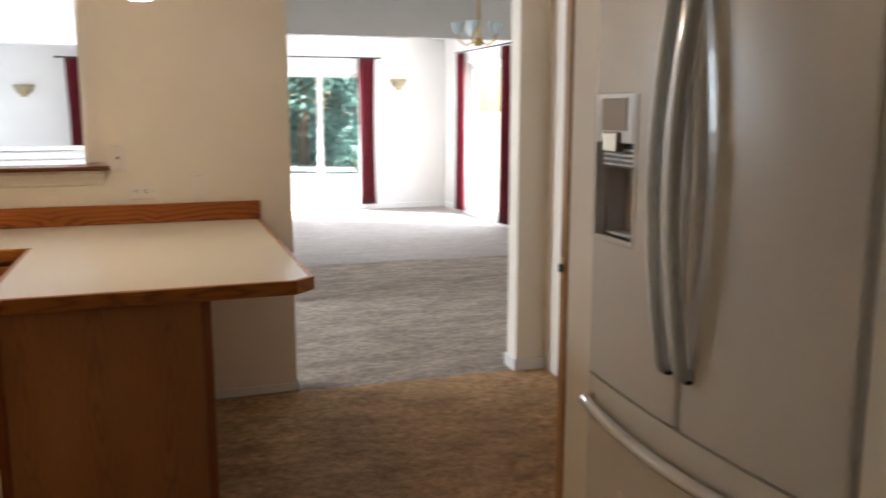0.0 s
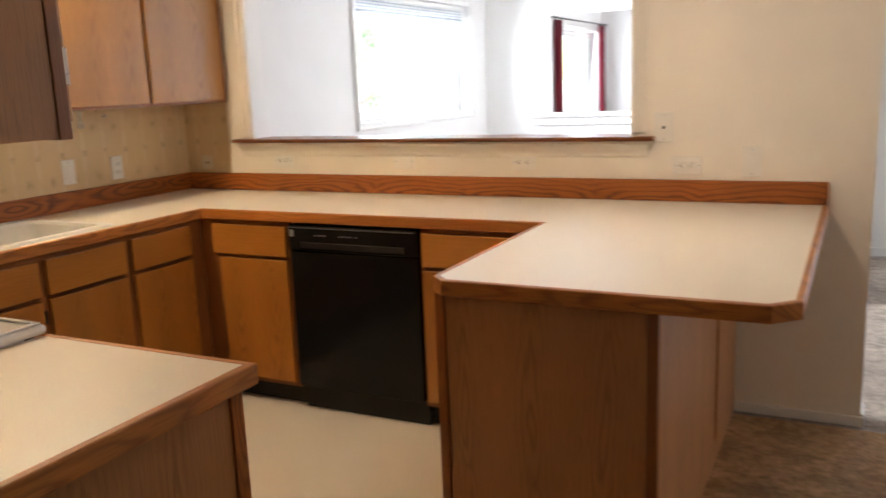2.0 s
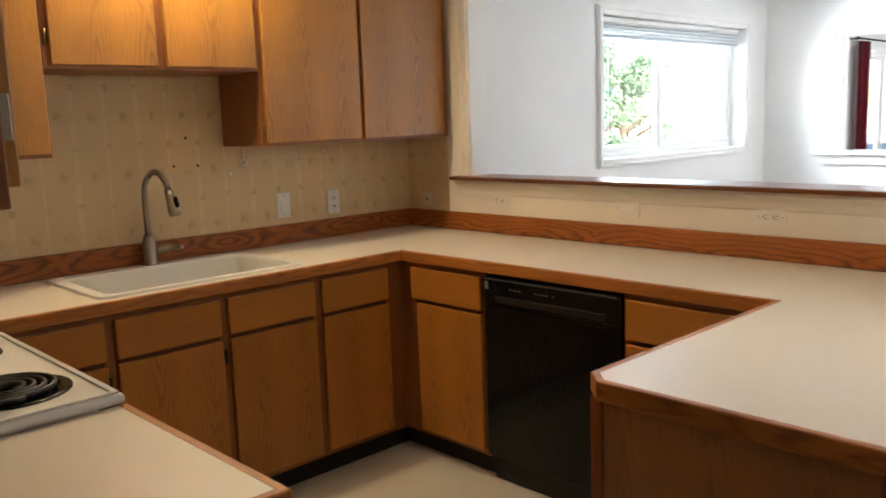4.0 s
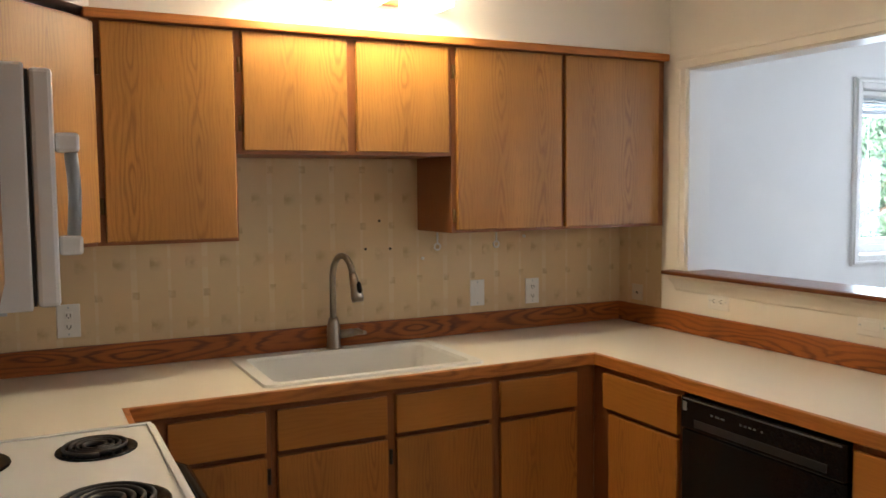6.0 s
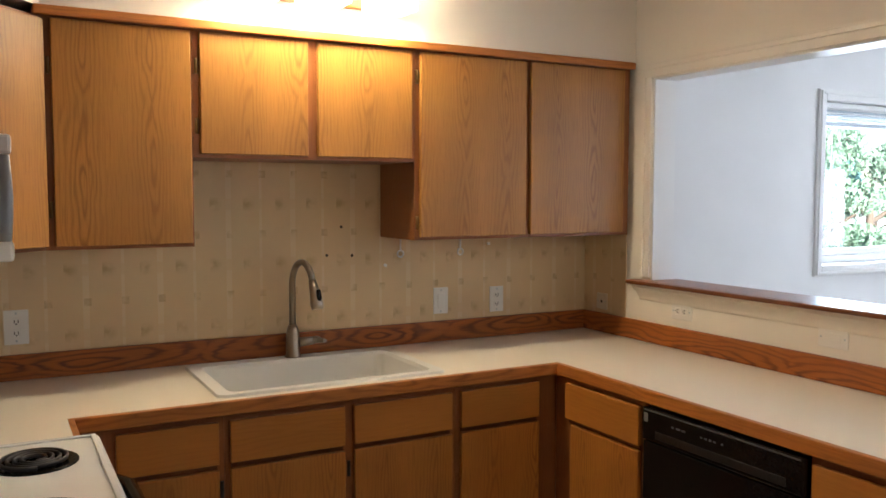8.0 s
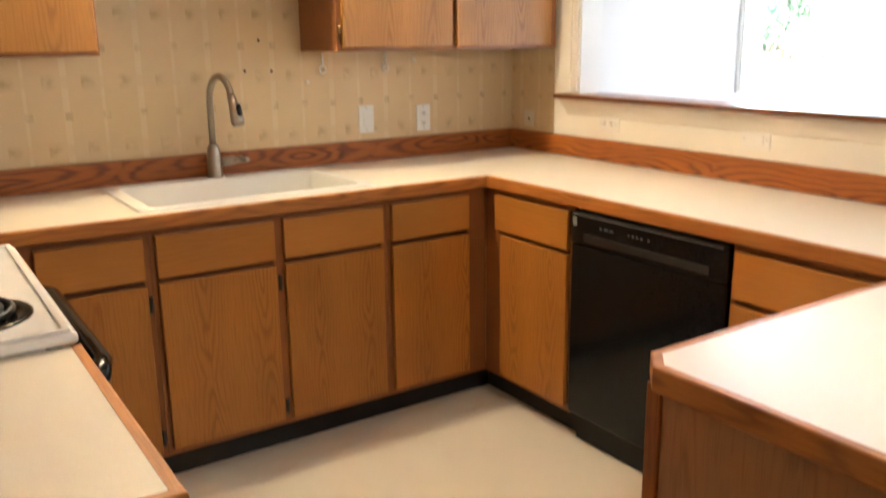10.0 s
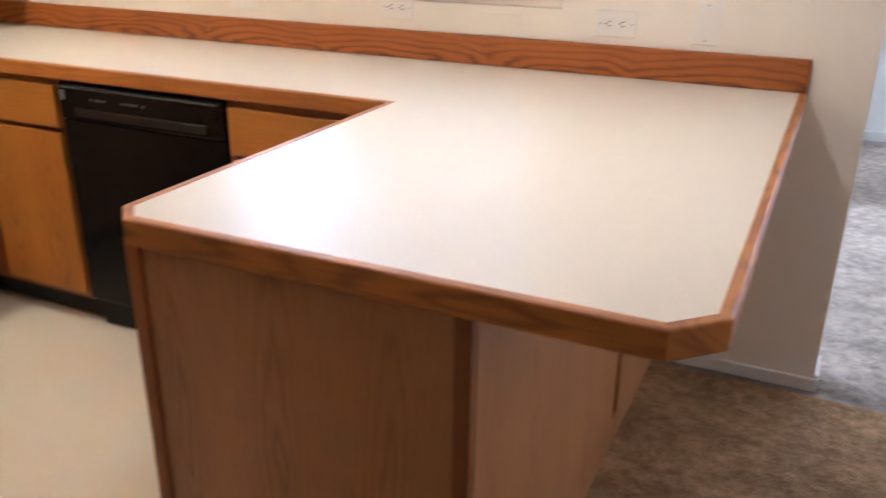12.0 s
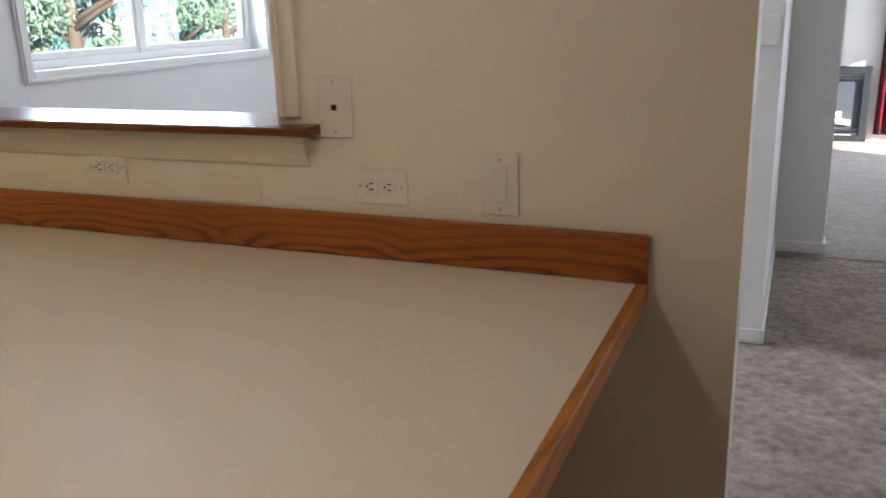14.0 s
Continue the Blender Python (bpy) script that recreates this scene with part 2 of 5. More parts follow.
def wallpaper_material():
    m = Mat("striped_wallpaper", (0.57, 0.47, 0.32), 0.7)
    sep = m.put("SeparateXYZ")
    m.l.new(m.coords(), sep.inputs[0])
    u = m.math("ADD", sep.outputs[0], sep.outputs[1])
    v = sep.outputs[2]
    cell = m.math("FRACT", m.math("MULTIPLY", u, 3.9))
    wide = m.math("LESS_THAN", m.math("ABSOLUTE", m.math("SUBTRACT", cell, 0.28)), 0.042)
    thin = m.math("LESS_THAN", m.math("ABSOLUTE", m.math("SUBTRACT", cell, 0.77)), 0.022)
    row = m.math("ABSOLUTE", m.math("SUBTRACT", m.math("FRACT", m.math("MULTIPLY", v, 4.3)), 0.5))
    bead = m.math("GREATER_THAN", row, 0.09)
    stripe = m.math("MULTIPLY", m.math("ADD", wide, thin), m.math("ADD", 0.35, m.math("MULTIPLY", bead, 0.65)))
    half = m.math("ABSOLUTE", m.math("SUBTRACT", m.math("FRACT", m.math("MULTIPLY", u, 7.8)), 0.08))
    soft = m.ramp(m.noise(30, 3), (0.34, (0, 0, 0)), (0.6, (1, 1, 1)))
    knots = m.math("MULTIPLY", m.ramp(row, (0.02, (1, 1, 1)), (0.13, (0, 0, 0))), m.ramp(half, (0.05, (1, 1, 1)), (0.32, (0, 0, 0))))
    row2 = m.math("ABSOLUTE", m.math("SUBTRACT", m.math("FRACT", m.math("ADD", m.math("MULTIPLY", v, 4.3), 0.5)), 0.5))
    sprig = m.math("MULTIPLY", m.math("LESS_THAN", row2, 0.06), m.math("LESS_THAN", m.math("ABSOLUTE", m.math("SUBTRACT", m.math("FRACT", m.math("MULTIPLY", u, 7.8)), 0.6)), 0.10))
    motif = m.math("MULTIPLY", m.math("MAXIMUM", knots, m.math("MULTIPLY", sprig, 0.8)), soft)
    c = m.mix(m.math("MULTIPLY", stripe, 0.5), (0.74, 0.56, 0.32), (0.82, 0.69, 0.47))
    c = m.mix(m.math("MULTIPLY", motif, 0.6), c, (0.40, 0.26, 0.11))
    c = m.mix(m.ramp(m.noise(2.2, 5), (0.35, (0, 0, 0)), (0.8, (0.5, 0.5, 0.5))), c, (0.44, 0.31, 0.17))
    m.base(c)
    m.bump(m.noise(260, 3), 0.12, 0.001)
    return m.m


def cloth_material(name, color):
    m = Mat(name, color, 0.85, 0, 0.2)
    weave = m.noise(1.0, 3, m.mapped((500, 500, 60)))
    m.base(m.ramp(weave, (0.3, scaled(color, 0.75)), (0.7, scaled(color, 1.2))))
    m.b.inputs["Sheen Weight"].default_value = 0.3
    m.bump(weave, 0.2, 0.001)
    return m.m


def leaf_material(name, a, b):
    m = Mat(name, a, 0.6)
    geo = m.put("NewGeometry").outputs["Random Per Island"]
    m.base(m.mix(geo, a, b))
    m.b.inputs["Subsurface Weight"].default_value = 0.0
    return m.m


def glass_material():
    m = bpy.data.materials.new("clear_window_glass")
    m.use_nodes = True
    n, l = m.node_tree.nodes, m.node_tree.links
    n.remove(n["Principled BSDF"])
    tr, gl, mx = (n.new("ShaderNode" + k) for k in ("BsdfTransparent", "BsdfGlossy", "MixShader"))
    tr.inputs[0].default_value = (0.93, 0.97, 0.96, 1)
    gl.inputs["Roughness"].default_value = 0.02
    mx.inputs[0].default_value = 0.04
    l.new(tr.outputs[0], mx.inputs[1]), l.new(gl.outputs[0], mx.inputs[2])
    l.new(mx.outputs[0], n["Material Output"].inputs["Surface"])
    return m


def glow_material(name, color, strength):
    m = Mat(name, (0.9, 0.88, 0.82), 0.3)
    m.b.inputs["Emission Color"].default_value = (*color, 1)
    m.b.inputs["Emission Strength"].default_value = strength
    return m.m


nickel, wallpaper, glass = nickel_material(), wallpaper_material(), glass_material()
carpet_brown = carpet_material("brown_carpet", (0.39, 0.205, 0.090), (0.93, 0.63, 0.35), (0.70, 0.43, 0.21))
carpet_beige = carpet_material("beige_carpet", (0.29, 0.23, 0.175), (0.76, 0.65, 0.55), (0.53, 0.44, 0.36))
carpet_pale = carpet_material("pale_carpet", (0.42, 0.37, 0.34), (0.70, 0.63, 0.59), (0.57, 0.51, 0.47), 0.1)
curtain_mat = cloth_material("crimson_curtain_cloth", (0.22, 0.013, 0.028))
leaf_dark = leaf_material("dark_conifer_leaves", (0.09, 0.22, 0.21), (0.17, 0.33, 0.30))
leaf_light = leaf_material("bright_shrub_leaves", (0.085, 0.155, 0.10), (0.22, 0.31, 0.21))
bark = paint("tree_bark", (0.10, 0.07, 0.05), 0.95, 1.0)
lawn = speckle("pale_concrete_patio", (0.70, 0.68, 0.63), 0.95, 0.25, 12)
shade_glow = glow_material("lit_opal_glass", (1.0, 0.86, 0.62), 1.4)
pendant_glow = glow_material("lit_pendant_glass", (1.0, 0.90, 0.74), 0.9)
wall_plate = speckle("aged_ivory_plate", (0.81, 0.775, 0.715), 0.38, 0.01, 300)
opal = paint("opal_glass_unlit", (0.62, 0.54, 0.38), 0.3, 0.02)

# ---- builders ----


def box(bm, x0, x1, y0, y1, z0, z1, bevel=0.0, seg=2):
    xs, ys, zs = sorted((x0, x1)), sorted((y0, y1)), sorted((z0, z1))
    m = Matrix.Translation((sum(xs) / 2, sum(ys) / 2, sum(zs) / 2)) @ Matrix.Diagonal((xs[1] - xs[0], ys[1] - ys[0], zs[1] - zs[0], 1))
    vs = bmesh.ops.create_cube(bm, size=1, matrix=m)["verts"]
    if bevel:
        es = list({e for v in vs for e in v.link_edges})
        bmesh.ops.bevel(bm, geom=es, offset=bevel, segments=seg, affect="EDGES", profile=0.5)
    return bm


def slab(*a, **k):
    return box(bmesh.new(), *a, **k)


def tube(bm, pts, r, seg=12, cap=True, squash=1.0):
    """A round bar along points; r is one radius or one for each point."""
    pts = [Vector(p) for p in pts]
    rs = r if isinstance(r, (list, tuple)) else [r] * len(pts)
    rings, ref = [], None
    for i, p in enumerate(pts):
        d = (pts[min(i + 1, len(pts) - 1)] - pts[max(i - 1, 0)]).normalized()
        if ref is None:
            ref = d.orthogonal().normalized()
        ref = (ref - d * ref.dot(d)).normalized()
        side = d.cross(ref)
        rings.append([bm.verts.new(p + (ref * math.cos(k * math.tau / seg) + side * squash * math.sin(k * math.tau / seg)) * rs[i]) for k in range(seg)])
    for a, b in zip(rings, rings[1:]):
        for k in range(seg):
            bm.faces.new((a[k], a[(k + 1) % seg], b[(k + 1) % seg], b[k])).smooth = True
    if cap:
        bm.faces.new(rings[0][::-1]), bm.faces.new(rings[-1])
    return bm


def lathe(bm, profile, at=(0, 0, 0), seg=24, half=False):
    """Turns (radius, height) pairs about the vertical through at."""
    rings = []
    for r, h in profile:
        rings.append([bm.verts.new((at[0] + r * math.cos(k * math.tau / seg), at[1] + r * math.sin(k * math.tau / seg), at[2] + h)) for k in range(seg)])
    for a, b in zip(rings, rings[1:]):
        for k in range(seg):
            bm.faces.new((a[k], a[(k + 1) % seg], b[(k + 1) % seg], b[k])).smooth = True
    return bm


def prism(bm, outline, z0, z1):
    low = [bm.verts.new((x, y, z0)) for x, y in outline]
    top = [bm.verts.new((x, y, z1)) for x, y in outline]
    bm.faces.new(low[::-1]), bm.faces.new(top)
    for i in range(len(outline)):
        j = (i + 1) % len(outline)
        bm.faces.new((low[i], low[j], top[j], top[i]))
    bmesh.ops.recalc_face_normals(bm, faces=bm.faces[:])
    return bm


def mesh_of(name, bm, material):
    bmesh.ops.recalc_face_normals(bm, faces=bm.faces[:])
    me = bpy.data.meshes.new(name)
    bm.to_mesh(me)
    bm.free()
    me.materials.append(material)
    return me


BASE = {}


def thing(name, at, label, category, group=""):
    ob = new(name)
    ob.location = at
    ob.empty_display_size = 0.1
    BASE[ob] = Vector(at)
    return tagged(ob, label, category, group)


def part(name, bm, material, parent, label=""):
    """Links a bmesh given in the world's coordinates as one mesh under a thing or under a part."""
    bmesh.ops.translate(bm, vec=-BASE[parent], verts=bm.verts[:])
    ob = new(name, mesh_of(name, bm, material))
    ob.parent = parent
    BASE[ob] = BASE[parent]
    return tagged(ob, label)


def single(name, bm, material, at, label, category, group=""):
    """A thing of one mesh, given in the world's coordinates."""
    bmesh.ops.translate(bm, vec=-Vector(at), verts=bm.verts[:])
    ob = new(name, mesh_of(name, bm, material))
    ob.location = at
    BASE[ob] = Vector(at)
    return tagged(ob, label, category, group)


def structure(name, bm, material, label=""):
    ob = new(name, mesh_of(name, bm, material))
    BASE[ob] = Vector((0, 0, 0))
    return tagged(ob, label, kind="structure")


def wall(name, x0, x1, y0, y1, z0, z1, material, holes=(), along="x", label=""):
    """A wall with openings that go through it. holes: (from, to, low, high) along the wall."""
    bm = bmesh.new()
    a0, a1 = (x0, x1) if along == "x" else (y0, y1)
    cuts = sorted({a0, a1, *[h[0] for h in holes], *[h[1] for h in holes]})
    for c, d in zip(cuts, cuts[1:]):
        spans = [(z0, z1)]
        for h in holes:
            if h[0] < (c + d) / 2 < h[1]:
                spans = [(z0, h[2]), (h[3], z1)]
        for low, high in spans:
            if high - low > 0.001:
                box(bm, c, d, y0, y1, low, high) if along == "x" else box(bm, x0, x1, c, d, low, high)
    bmesh.ops.remove_doubles(bm, verts=bm.verts[:], dist=0.0005)
    return structure(name, bm, material, label)


CEIL = 2.44
# ---- floors, walls, ceilings ----
structure("floor_kitchen", slab(0, 2.292, -2.98, 0, -0.1, 0), vinyl_mat, "worn cream sheet vinyl floor with faint scuffs")
# Carpet in three tones, brown to beige to pale, changing at the room lines.
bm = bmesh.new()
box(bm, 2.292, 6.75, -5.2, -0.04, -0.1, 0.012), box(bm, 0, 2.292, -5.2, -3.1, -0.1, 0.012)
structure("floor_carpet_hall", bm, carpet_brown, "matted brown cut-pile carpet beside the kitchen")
structure("floor_carpet_dining", slab(0.33, 6.75, -0.04, 3.36, -0.1, 0.010), carpet_beige, "worn beige carpet in the dining area")
structure("floor_carpet_living", slab(0.21, 6.75, 3.36, 7.55, -0.1, 0.013), carpet_pale, "pale carpet in the living room")
structure("ceiling", slab(-0.4, 7.1, -5.35, 7.8, CEIL, CEIL + 0.15), ceiling_white, "white textured ceiling")
wall("wall_sink", -0.14, 0, -2.98, 0.12, 0, CEIL, cream, along="y", label="cream painted kitchen wall above oak cabinets")
structure("wallpaper_sink", slab(0, 0.003, -2.98, -0.004, 0.9, 1.72), wallpaper, "stained beige striped wallpaper behind the sink")
structure("wallpaper_return", slab(0.003, 0.30, -0.004, 0, 0.9, 1.75), wallpaper, "beige wallpaper strip beside the corner")
wall("wall_pass", 0, 3.392, 0, 0.12, 0, CEIL, cream, [(0.458, 2.468, 1.16, 2.052)], label="cream wall with a pass-through opening")
wall("wall_dining_skin", 0.33, 3.386, 0.12, 0.126, 0, CEIL, white_wall, [(0.458, 2.468, 1.16, 2.052)], label="white painted back of the pass-through wall")
wall("wall_stove", 0, 2.29, -3.10, -2.98, 0, CEIL, cream, label="cream kitchen wall behind the stove")
# Unseen closing wall, added close in cream to bounce light into the hall.
wall("wall_south", -0.4, 7.0, -5.32, -5.2, 0, CEIL, cream)
wall("wall_back_west", -0.14, 0, -5.2, -3.10, 0, CEIL, cream, along="y")
wall("wall_fridge_south", 3.85, 4.75, -3.30, -3.117, 0, CEIL, cream, label="cream wall beside the refrigerator")
wall("wall_fridge_north", 3.87, 4.75, -2.172, -2.03, 0, CEIL, cream, label="cream wall end beside the refrigerator")
wall("wall_east", 4.75, 4.87, -5.2, 0.06, 0, CEIL, cream, along="y")
wall("wall_entry", 4.58, 6.75, -0.06, 0.06, 0, CEIL, cream, label="cream wall end at the carpeted opening")
wall("wall_dining_west", 0.13, 0.33, 0.12, 3.43, 0, CEIL, white_wall, [(1.28, 3.075, 1.18, 2.04)], "y", "white dining room wall with a wide window")
wall("wall_divider", 0.07, 3.647, 3.43, 3.55, 0, CEIL, white_wall, [(0.905, 2.75, 1.10, 1.95)], label="white wall with a second pass-through")
wall("wall_dining_east", 3.28, 3.39, 1.99, 3.43, 0, CEIL, white_wall, along="y", label="short white wall beside the dining room")
wall("wall_header", 3.647, 6.75, 3.43, 3.55, 2.08, CEIL, white_wall, label="dropped white header over the carpet")
wall("wall_living_west", 0.07, 0.21, 3.55, 7.55, 0, CEIL, white_wall, [(5.65, 7.35, 0.75, 1.98)], "y", "white living room wall with a window")
wall("wall_living_north", 0.07, 6.90, 7.55, 7.69, 0, CEIL, white_wall, [(4.33, 5.53, 0.04, 1.93)], label="white living room wall with a sliding door")
wall("wall_living_east", 6.75, 6.90, -5.2, 7.55, 0, CEIL, white_wall, [(5.15, 6.62, 0.05, 2.03)], "y", "white living room wall with a tall window")

# ---- trim of the pass-through ----
TRIM = "painted moulding round the pass-through"


def casing(name, x0, x1, z0, z1, y, material, upright, depth=0.02):
    """A stepped moulding on a wall face that looks to -y."""
    bm = bmesh.new()
    if upright:
        w = x1 - x0
        box(bm, x0, x1, y - depth * 0.6, y, z0, z1, 0.002)
        box(bm, x0 + w * 0.12, x0 + w * 0.42, y - depth, y, z0, z1, 0.003)
    else:
        h = z1 - z0
        box(bm, x0, x1, y - depth * 0.6, y, z0, z1, 0.002)
        box(bm, x0, x1, y - depth, y, z0 + h * 0.55, z0 + h * 0.88, 0.003)
    return structure(name, bm, material, TRIM)


casing("trim_pass_west", 0.401, 0.455, 1.19, 2.055, 0, cream_trim, True)
casing("trim_pass_east", 2.471, 2.525, 1.19, 2.055, 0, cream_trim, True)
casing("trim_pass_head", 0.401, 2.525, 2.055, 2.117, 0, cream_trim, False)
bm = bmesh.new()
prof = [(0.0, 1.086), (-0.003, 1.086), (-0.008, 1.092), (-0.012, 1.104), (-0.020, 1.118), (-0.034, 1.134), (-0.044, 1.142), (-0.046, 1.156), (0.0, 1.156)]
ends = [[bm.verts.new((x + (0.012 if x < 1 else -0.012) * (1 + y / 0.046), y, z)) for y, z in prof] for x in (0.385, 2.545)]
bm.faces.new(ends[0]), bm.faces.new(ends[1][::-1])
for k in range(len(prof)):
    q = (k + 1) % len(prof)
    bm.faces.new((ends[0][k], ends[1][k], ends[1][q], ends[0][q]))
structure("trim_pass_apron", bm, cream_trim, "stepped cream apron moulding under the ledge")
bm = bmesh.new()
for a in ((0.458, 0.464), (2.462, 2.468)):
    box(bm, a[0], a[1], 0.003, 0.123, 1.176, 2.048)
box(bm, 0.458, 2.468, 0.003, 0.123, 2.046, 2.052)
structure("trim_pass_jamb", bm, white_trim, "white painted lining of the pass-through")
ledge = thing("serving_ledge", (1.47, 0.0, 1.15), "narrow red oak serving ledge on the pass-through sill", "ledge")
part("ledge_board", prism(bmesh.new(), [(0.372, -0.0451), (2.568, -0.0451), (2.568, -0.003), (2.465, -0.003), (2.465, 0.15), (0.461, 0.15), (0.461, -0.003), (0.372, -0.003)], 1.157, 1.1765), ledge_oak, ledge)
part("nosing", slab(0.37, 2.57, -0.07, -0.0452, 1.159, 1.1765, 0.006, 3), ledge_oak, ledge, "rounded red oak nosing")

# second pass-through, between dining and living room
bm = bmesh.new()
box(bm, 0.73, 2.92, 3.35, 3.66, 1.10, 1.125, 0.004), box(bm, 0.80, 2.86, 3.395, 3.43, 1.03, 1.099, 0.004)
single("dining_ledge", bm, white_trim, (1.8, 3.43, 1.03), "white painted ledge of the second pass-through", "ledge")
casing("trim_second_head", 0.83, 2.82, 1.953, 2.02, 3.43, white_trim, False)
casing("trim_second_west", 0.83, 0.902, 1.126, 1.952, 3.43, white_trim, True)

# baseboards
bm = bmesh.new()
box(bm, 2.916, 3.403, -0.011, 0.0, 0.012, 0.055, 0.003), box(bm, 3.392, 3.404, 0.001, 0.14, 0.012, 0.065, 0.003)
box(bm, 3.39, 3.647, 3.416, 3.43, 0.012, 0.075, 0.003), box(bm, 3.39, 3.404, 1.976, 3.416, 0.012, 0.075, 0.003), box(bm, 3.28, 3.39, 1.976, 1.99, 0.012, 0.075, 0.003)
box(bm, 3.647, 3.661, 3.416, 3.56, 0.012, 0.075, 0.003)
box(bm, 4.566, 4.58, -0.075, 0.075, 0.012, 0.08, 0.003), box(bm, 4.58, 4.75, -0.075, -0.06, 0.012, 0.08, 0.003)
box(bm, 0.21, 4.3, 7.536, 7.55, 0.012, 0.085, 0.003), box(bm, 5.56, 6.75, 7.536, 7.55, 0.012, 0.085, 0.003), box(bm, 6.736, 6.75, 0.06, 7.536, 0.012, 0.085, 0.003)
structure("baseboard", bm, white_trim, "low white painted baseboard above carpet")

# ---- windows ----


def window(name, plane, axis, a0, a1, z0, z1, inner, outer, mullions, label, trim_w=0.07, frame_mat=None, f=0.045, sw=0.03, mw=0.035):
    """A window in a wall along axis ('x' or 'y'); plane: where the glass stands; inner: the room's wall face, outer: the outside face."""
    frame_mat = frame_mat or white_trim

    def bx(bm, a, b, p, q, low, high, bev=0.003):
        return box(bm, a, b, p, q, low, high, bev) if axis == "x" else box(bm, p, q, a, b, low, high, bev)

    at = ((a0 + a1) / 2, plane, z0) if axis == "x" else (plane, (a0 + a1) / 2, z0)
    root = thing(name, at, label, "window")
    root["kind"] = "structure"
    out = 0.016 if inner > plane else -0.016
    if axis == "y" and inner < plane:
        out = -0.016
    bm = bmesh.new()
    if trim_w:
        for k, (lo, wd) in enumerate(((0.0, 1.0), (0.55, 0.3))):
            d = out * (1 if k == 0 else 1.6)
            o0, o1 = trim_w * (lo + wd), trim_w * lo
            for s in ((a0 - o0, a0 - o1), (a1 + o1, a1 + o0)):
                bx(bm, s[0], s[1], inner + out * 0.05, inner + d, z0 - o0, z1 + o0)
            for s in ((z0 - o0, z0 - o1), (z1 + o1, z1 + o0)):
                bx(bm, a0 - o1 + 0.0008, a1 + o1 - 0.0008, inner + out * 0.05, inner + d, s[0], s[1])
        part("window_trim", bm, white_trim, root, "stepped white casing")
    bm = bmesh.new()
    p, q = plane - 0.03, plane + 0.03
    for s in ((a0 + 0.002, a0 + f), (a1 - f, a1 - 0.002)):
        bx(bm, s[0], s[1], p, q, z0 + 0.002, z1 - 0.002)
    for s in ((z0 + 0.002, z0 + f), (z1 - f, z1 - 0.002)):
        bx(bm, a0 + f + 0.0005, a1 - f - 0.0005, p, q, s[0], s[1])
    part("window_frame", bm, frame_mat, root)
    edges = [a0 + f, *mullions, a1 - f]
    for mu in mullions:
        part("mullion", bx(bmesh.new(), mu - mw, mu + mw, plane - 0.022, plane + 0.022, z0 + f + 0.001, z1 - f - 0.001), frame_mat, root)
    for i, (c, d) in enumerate(zip(edges, edges[1:])):
        c2, d2 = c + (mw + 0.001 if i else 0.001), d - (mw + 0.001 if i < len(mullions) else 0.001)
        sash = bmesh.new()
        for s in ((c2, c2 + sw), (d2 - sw, d2)):
            bx(sash, s[0], s[1], plane - 0.015, plane + 0.015, z0 + f + 0.001, z1 - f - 0.001)
        for s in ((z0 + f + 0.001, z0 + f + 0.035), (z1 - f - 0.035, z1 - f - 0.001)):
            bx(sash, c2 + sw + 0.0005, d2 - sw - 0.0005, plane - 0.015, plane + 0.015, s[0], s[1])
        so = part("sash", sash, frame_mat, root)
        pane = part("pane", bx(bmesh.new(), c2 + sw - 0.002, d2 - sw + 0.002, plane - 0.002, plane + 0.002, z0 + f + 0.03, z1 - f - 0.03, 0), glass, so)
        pane.visible_shadow = False
    return root


window("window_1", 0.20, "y", 1.28, 3.075, 1.18, 2.04, 0.33, 0.13, [2.11], "white framed sliding window with a raised blind", 0.055, None, 0.04, 0.022, 0.022)
window("window_2", 7.62, "x", 4.33, 5.53, 0.04, 1.93, 7.55, 7.69, [4.93], "white framed sliding glass patio door", 0.05, None, 0.028, 0.016, 0.022)
window("window_3", 0.13, "y", 5.65, 7.35, 0.75, 1.98, 0.21, 0.07, [6.5], "bright living room window between red curtains", 0.05)
window("window_4", 6.83, "y", 5.15, 6.62, 0.05, 2.03, 6.75, 6.90, [], "full-height sunny glass door between red curtains", 0.05)

blind = thing("window_blind", (0.27, 2.18, 1.912), "raised white mini blind bunched at the window head", "blind")
part("head_rail", slab(0.25, 0.30, 1.31, 3.045, 2.008, 2.036, 0.004), white_trim, blind)
for k in range(7):
    part("slat", slab(0.25, 0.30, 1.32, 3.035, 2.000 - k * 0.0105, 2.0055 - k * 0.0105), grey_plastic if k % 2 else white_trim, blind)
part("bottom_rail", slab(0.25, 0.30, 1.315, 3.04, 1.912, 1.933, 0.004), grey_plastic, blind)
part("cord", tube(bmesh.new(), [(0.29, 1.40, 1.92), (0.29, 1.405, 1.55), (0.29, 1.40, 1.30)], 0.003, 6), white_trim, blind, "thin hanging white cord")

# ---- curtains, rods, sconces, fireplace ----


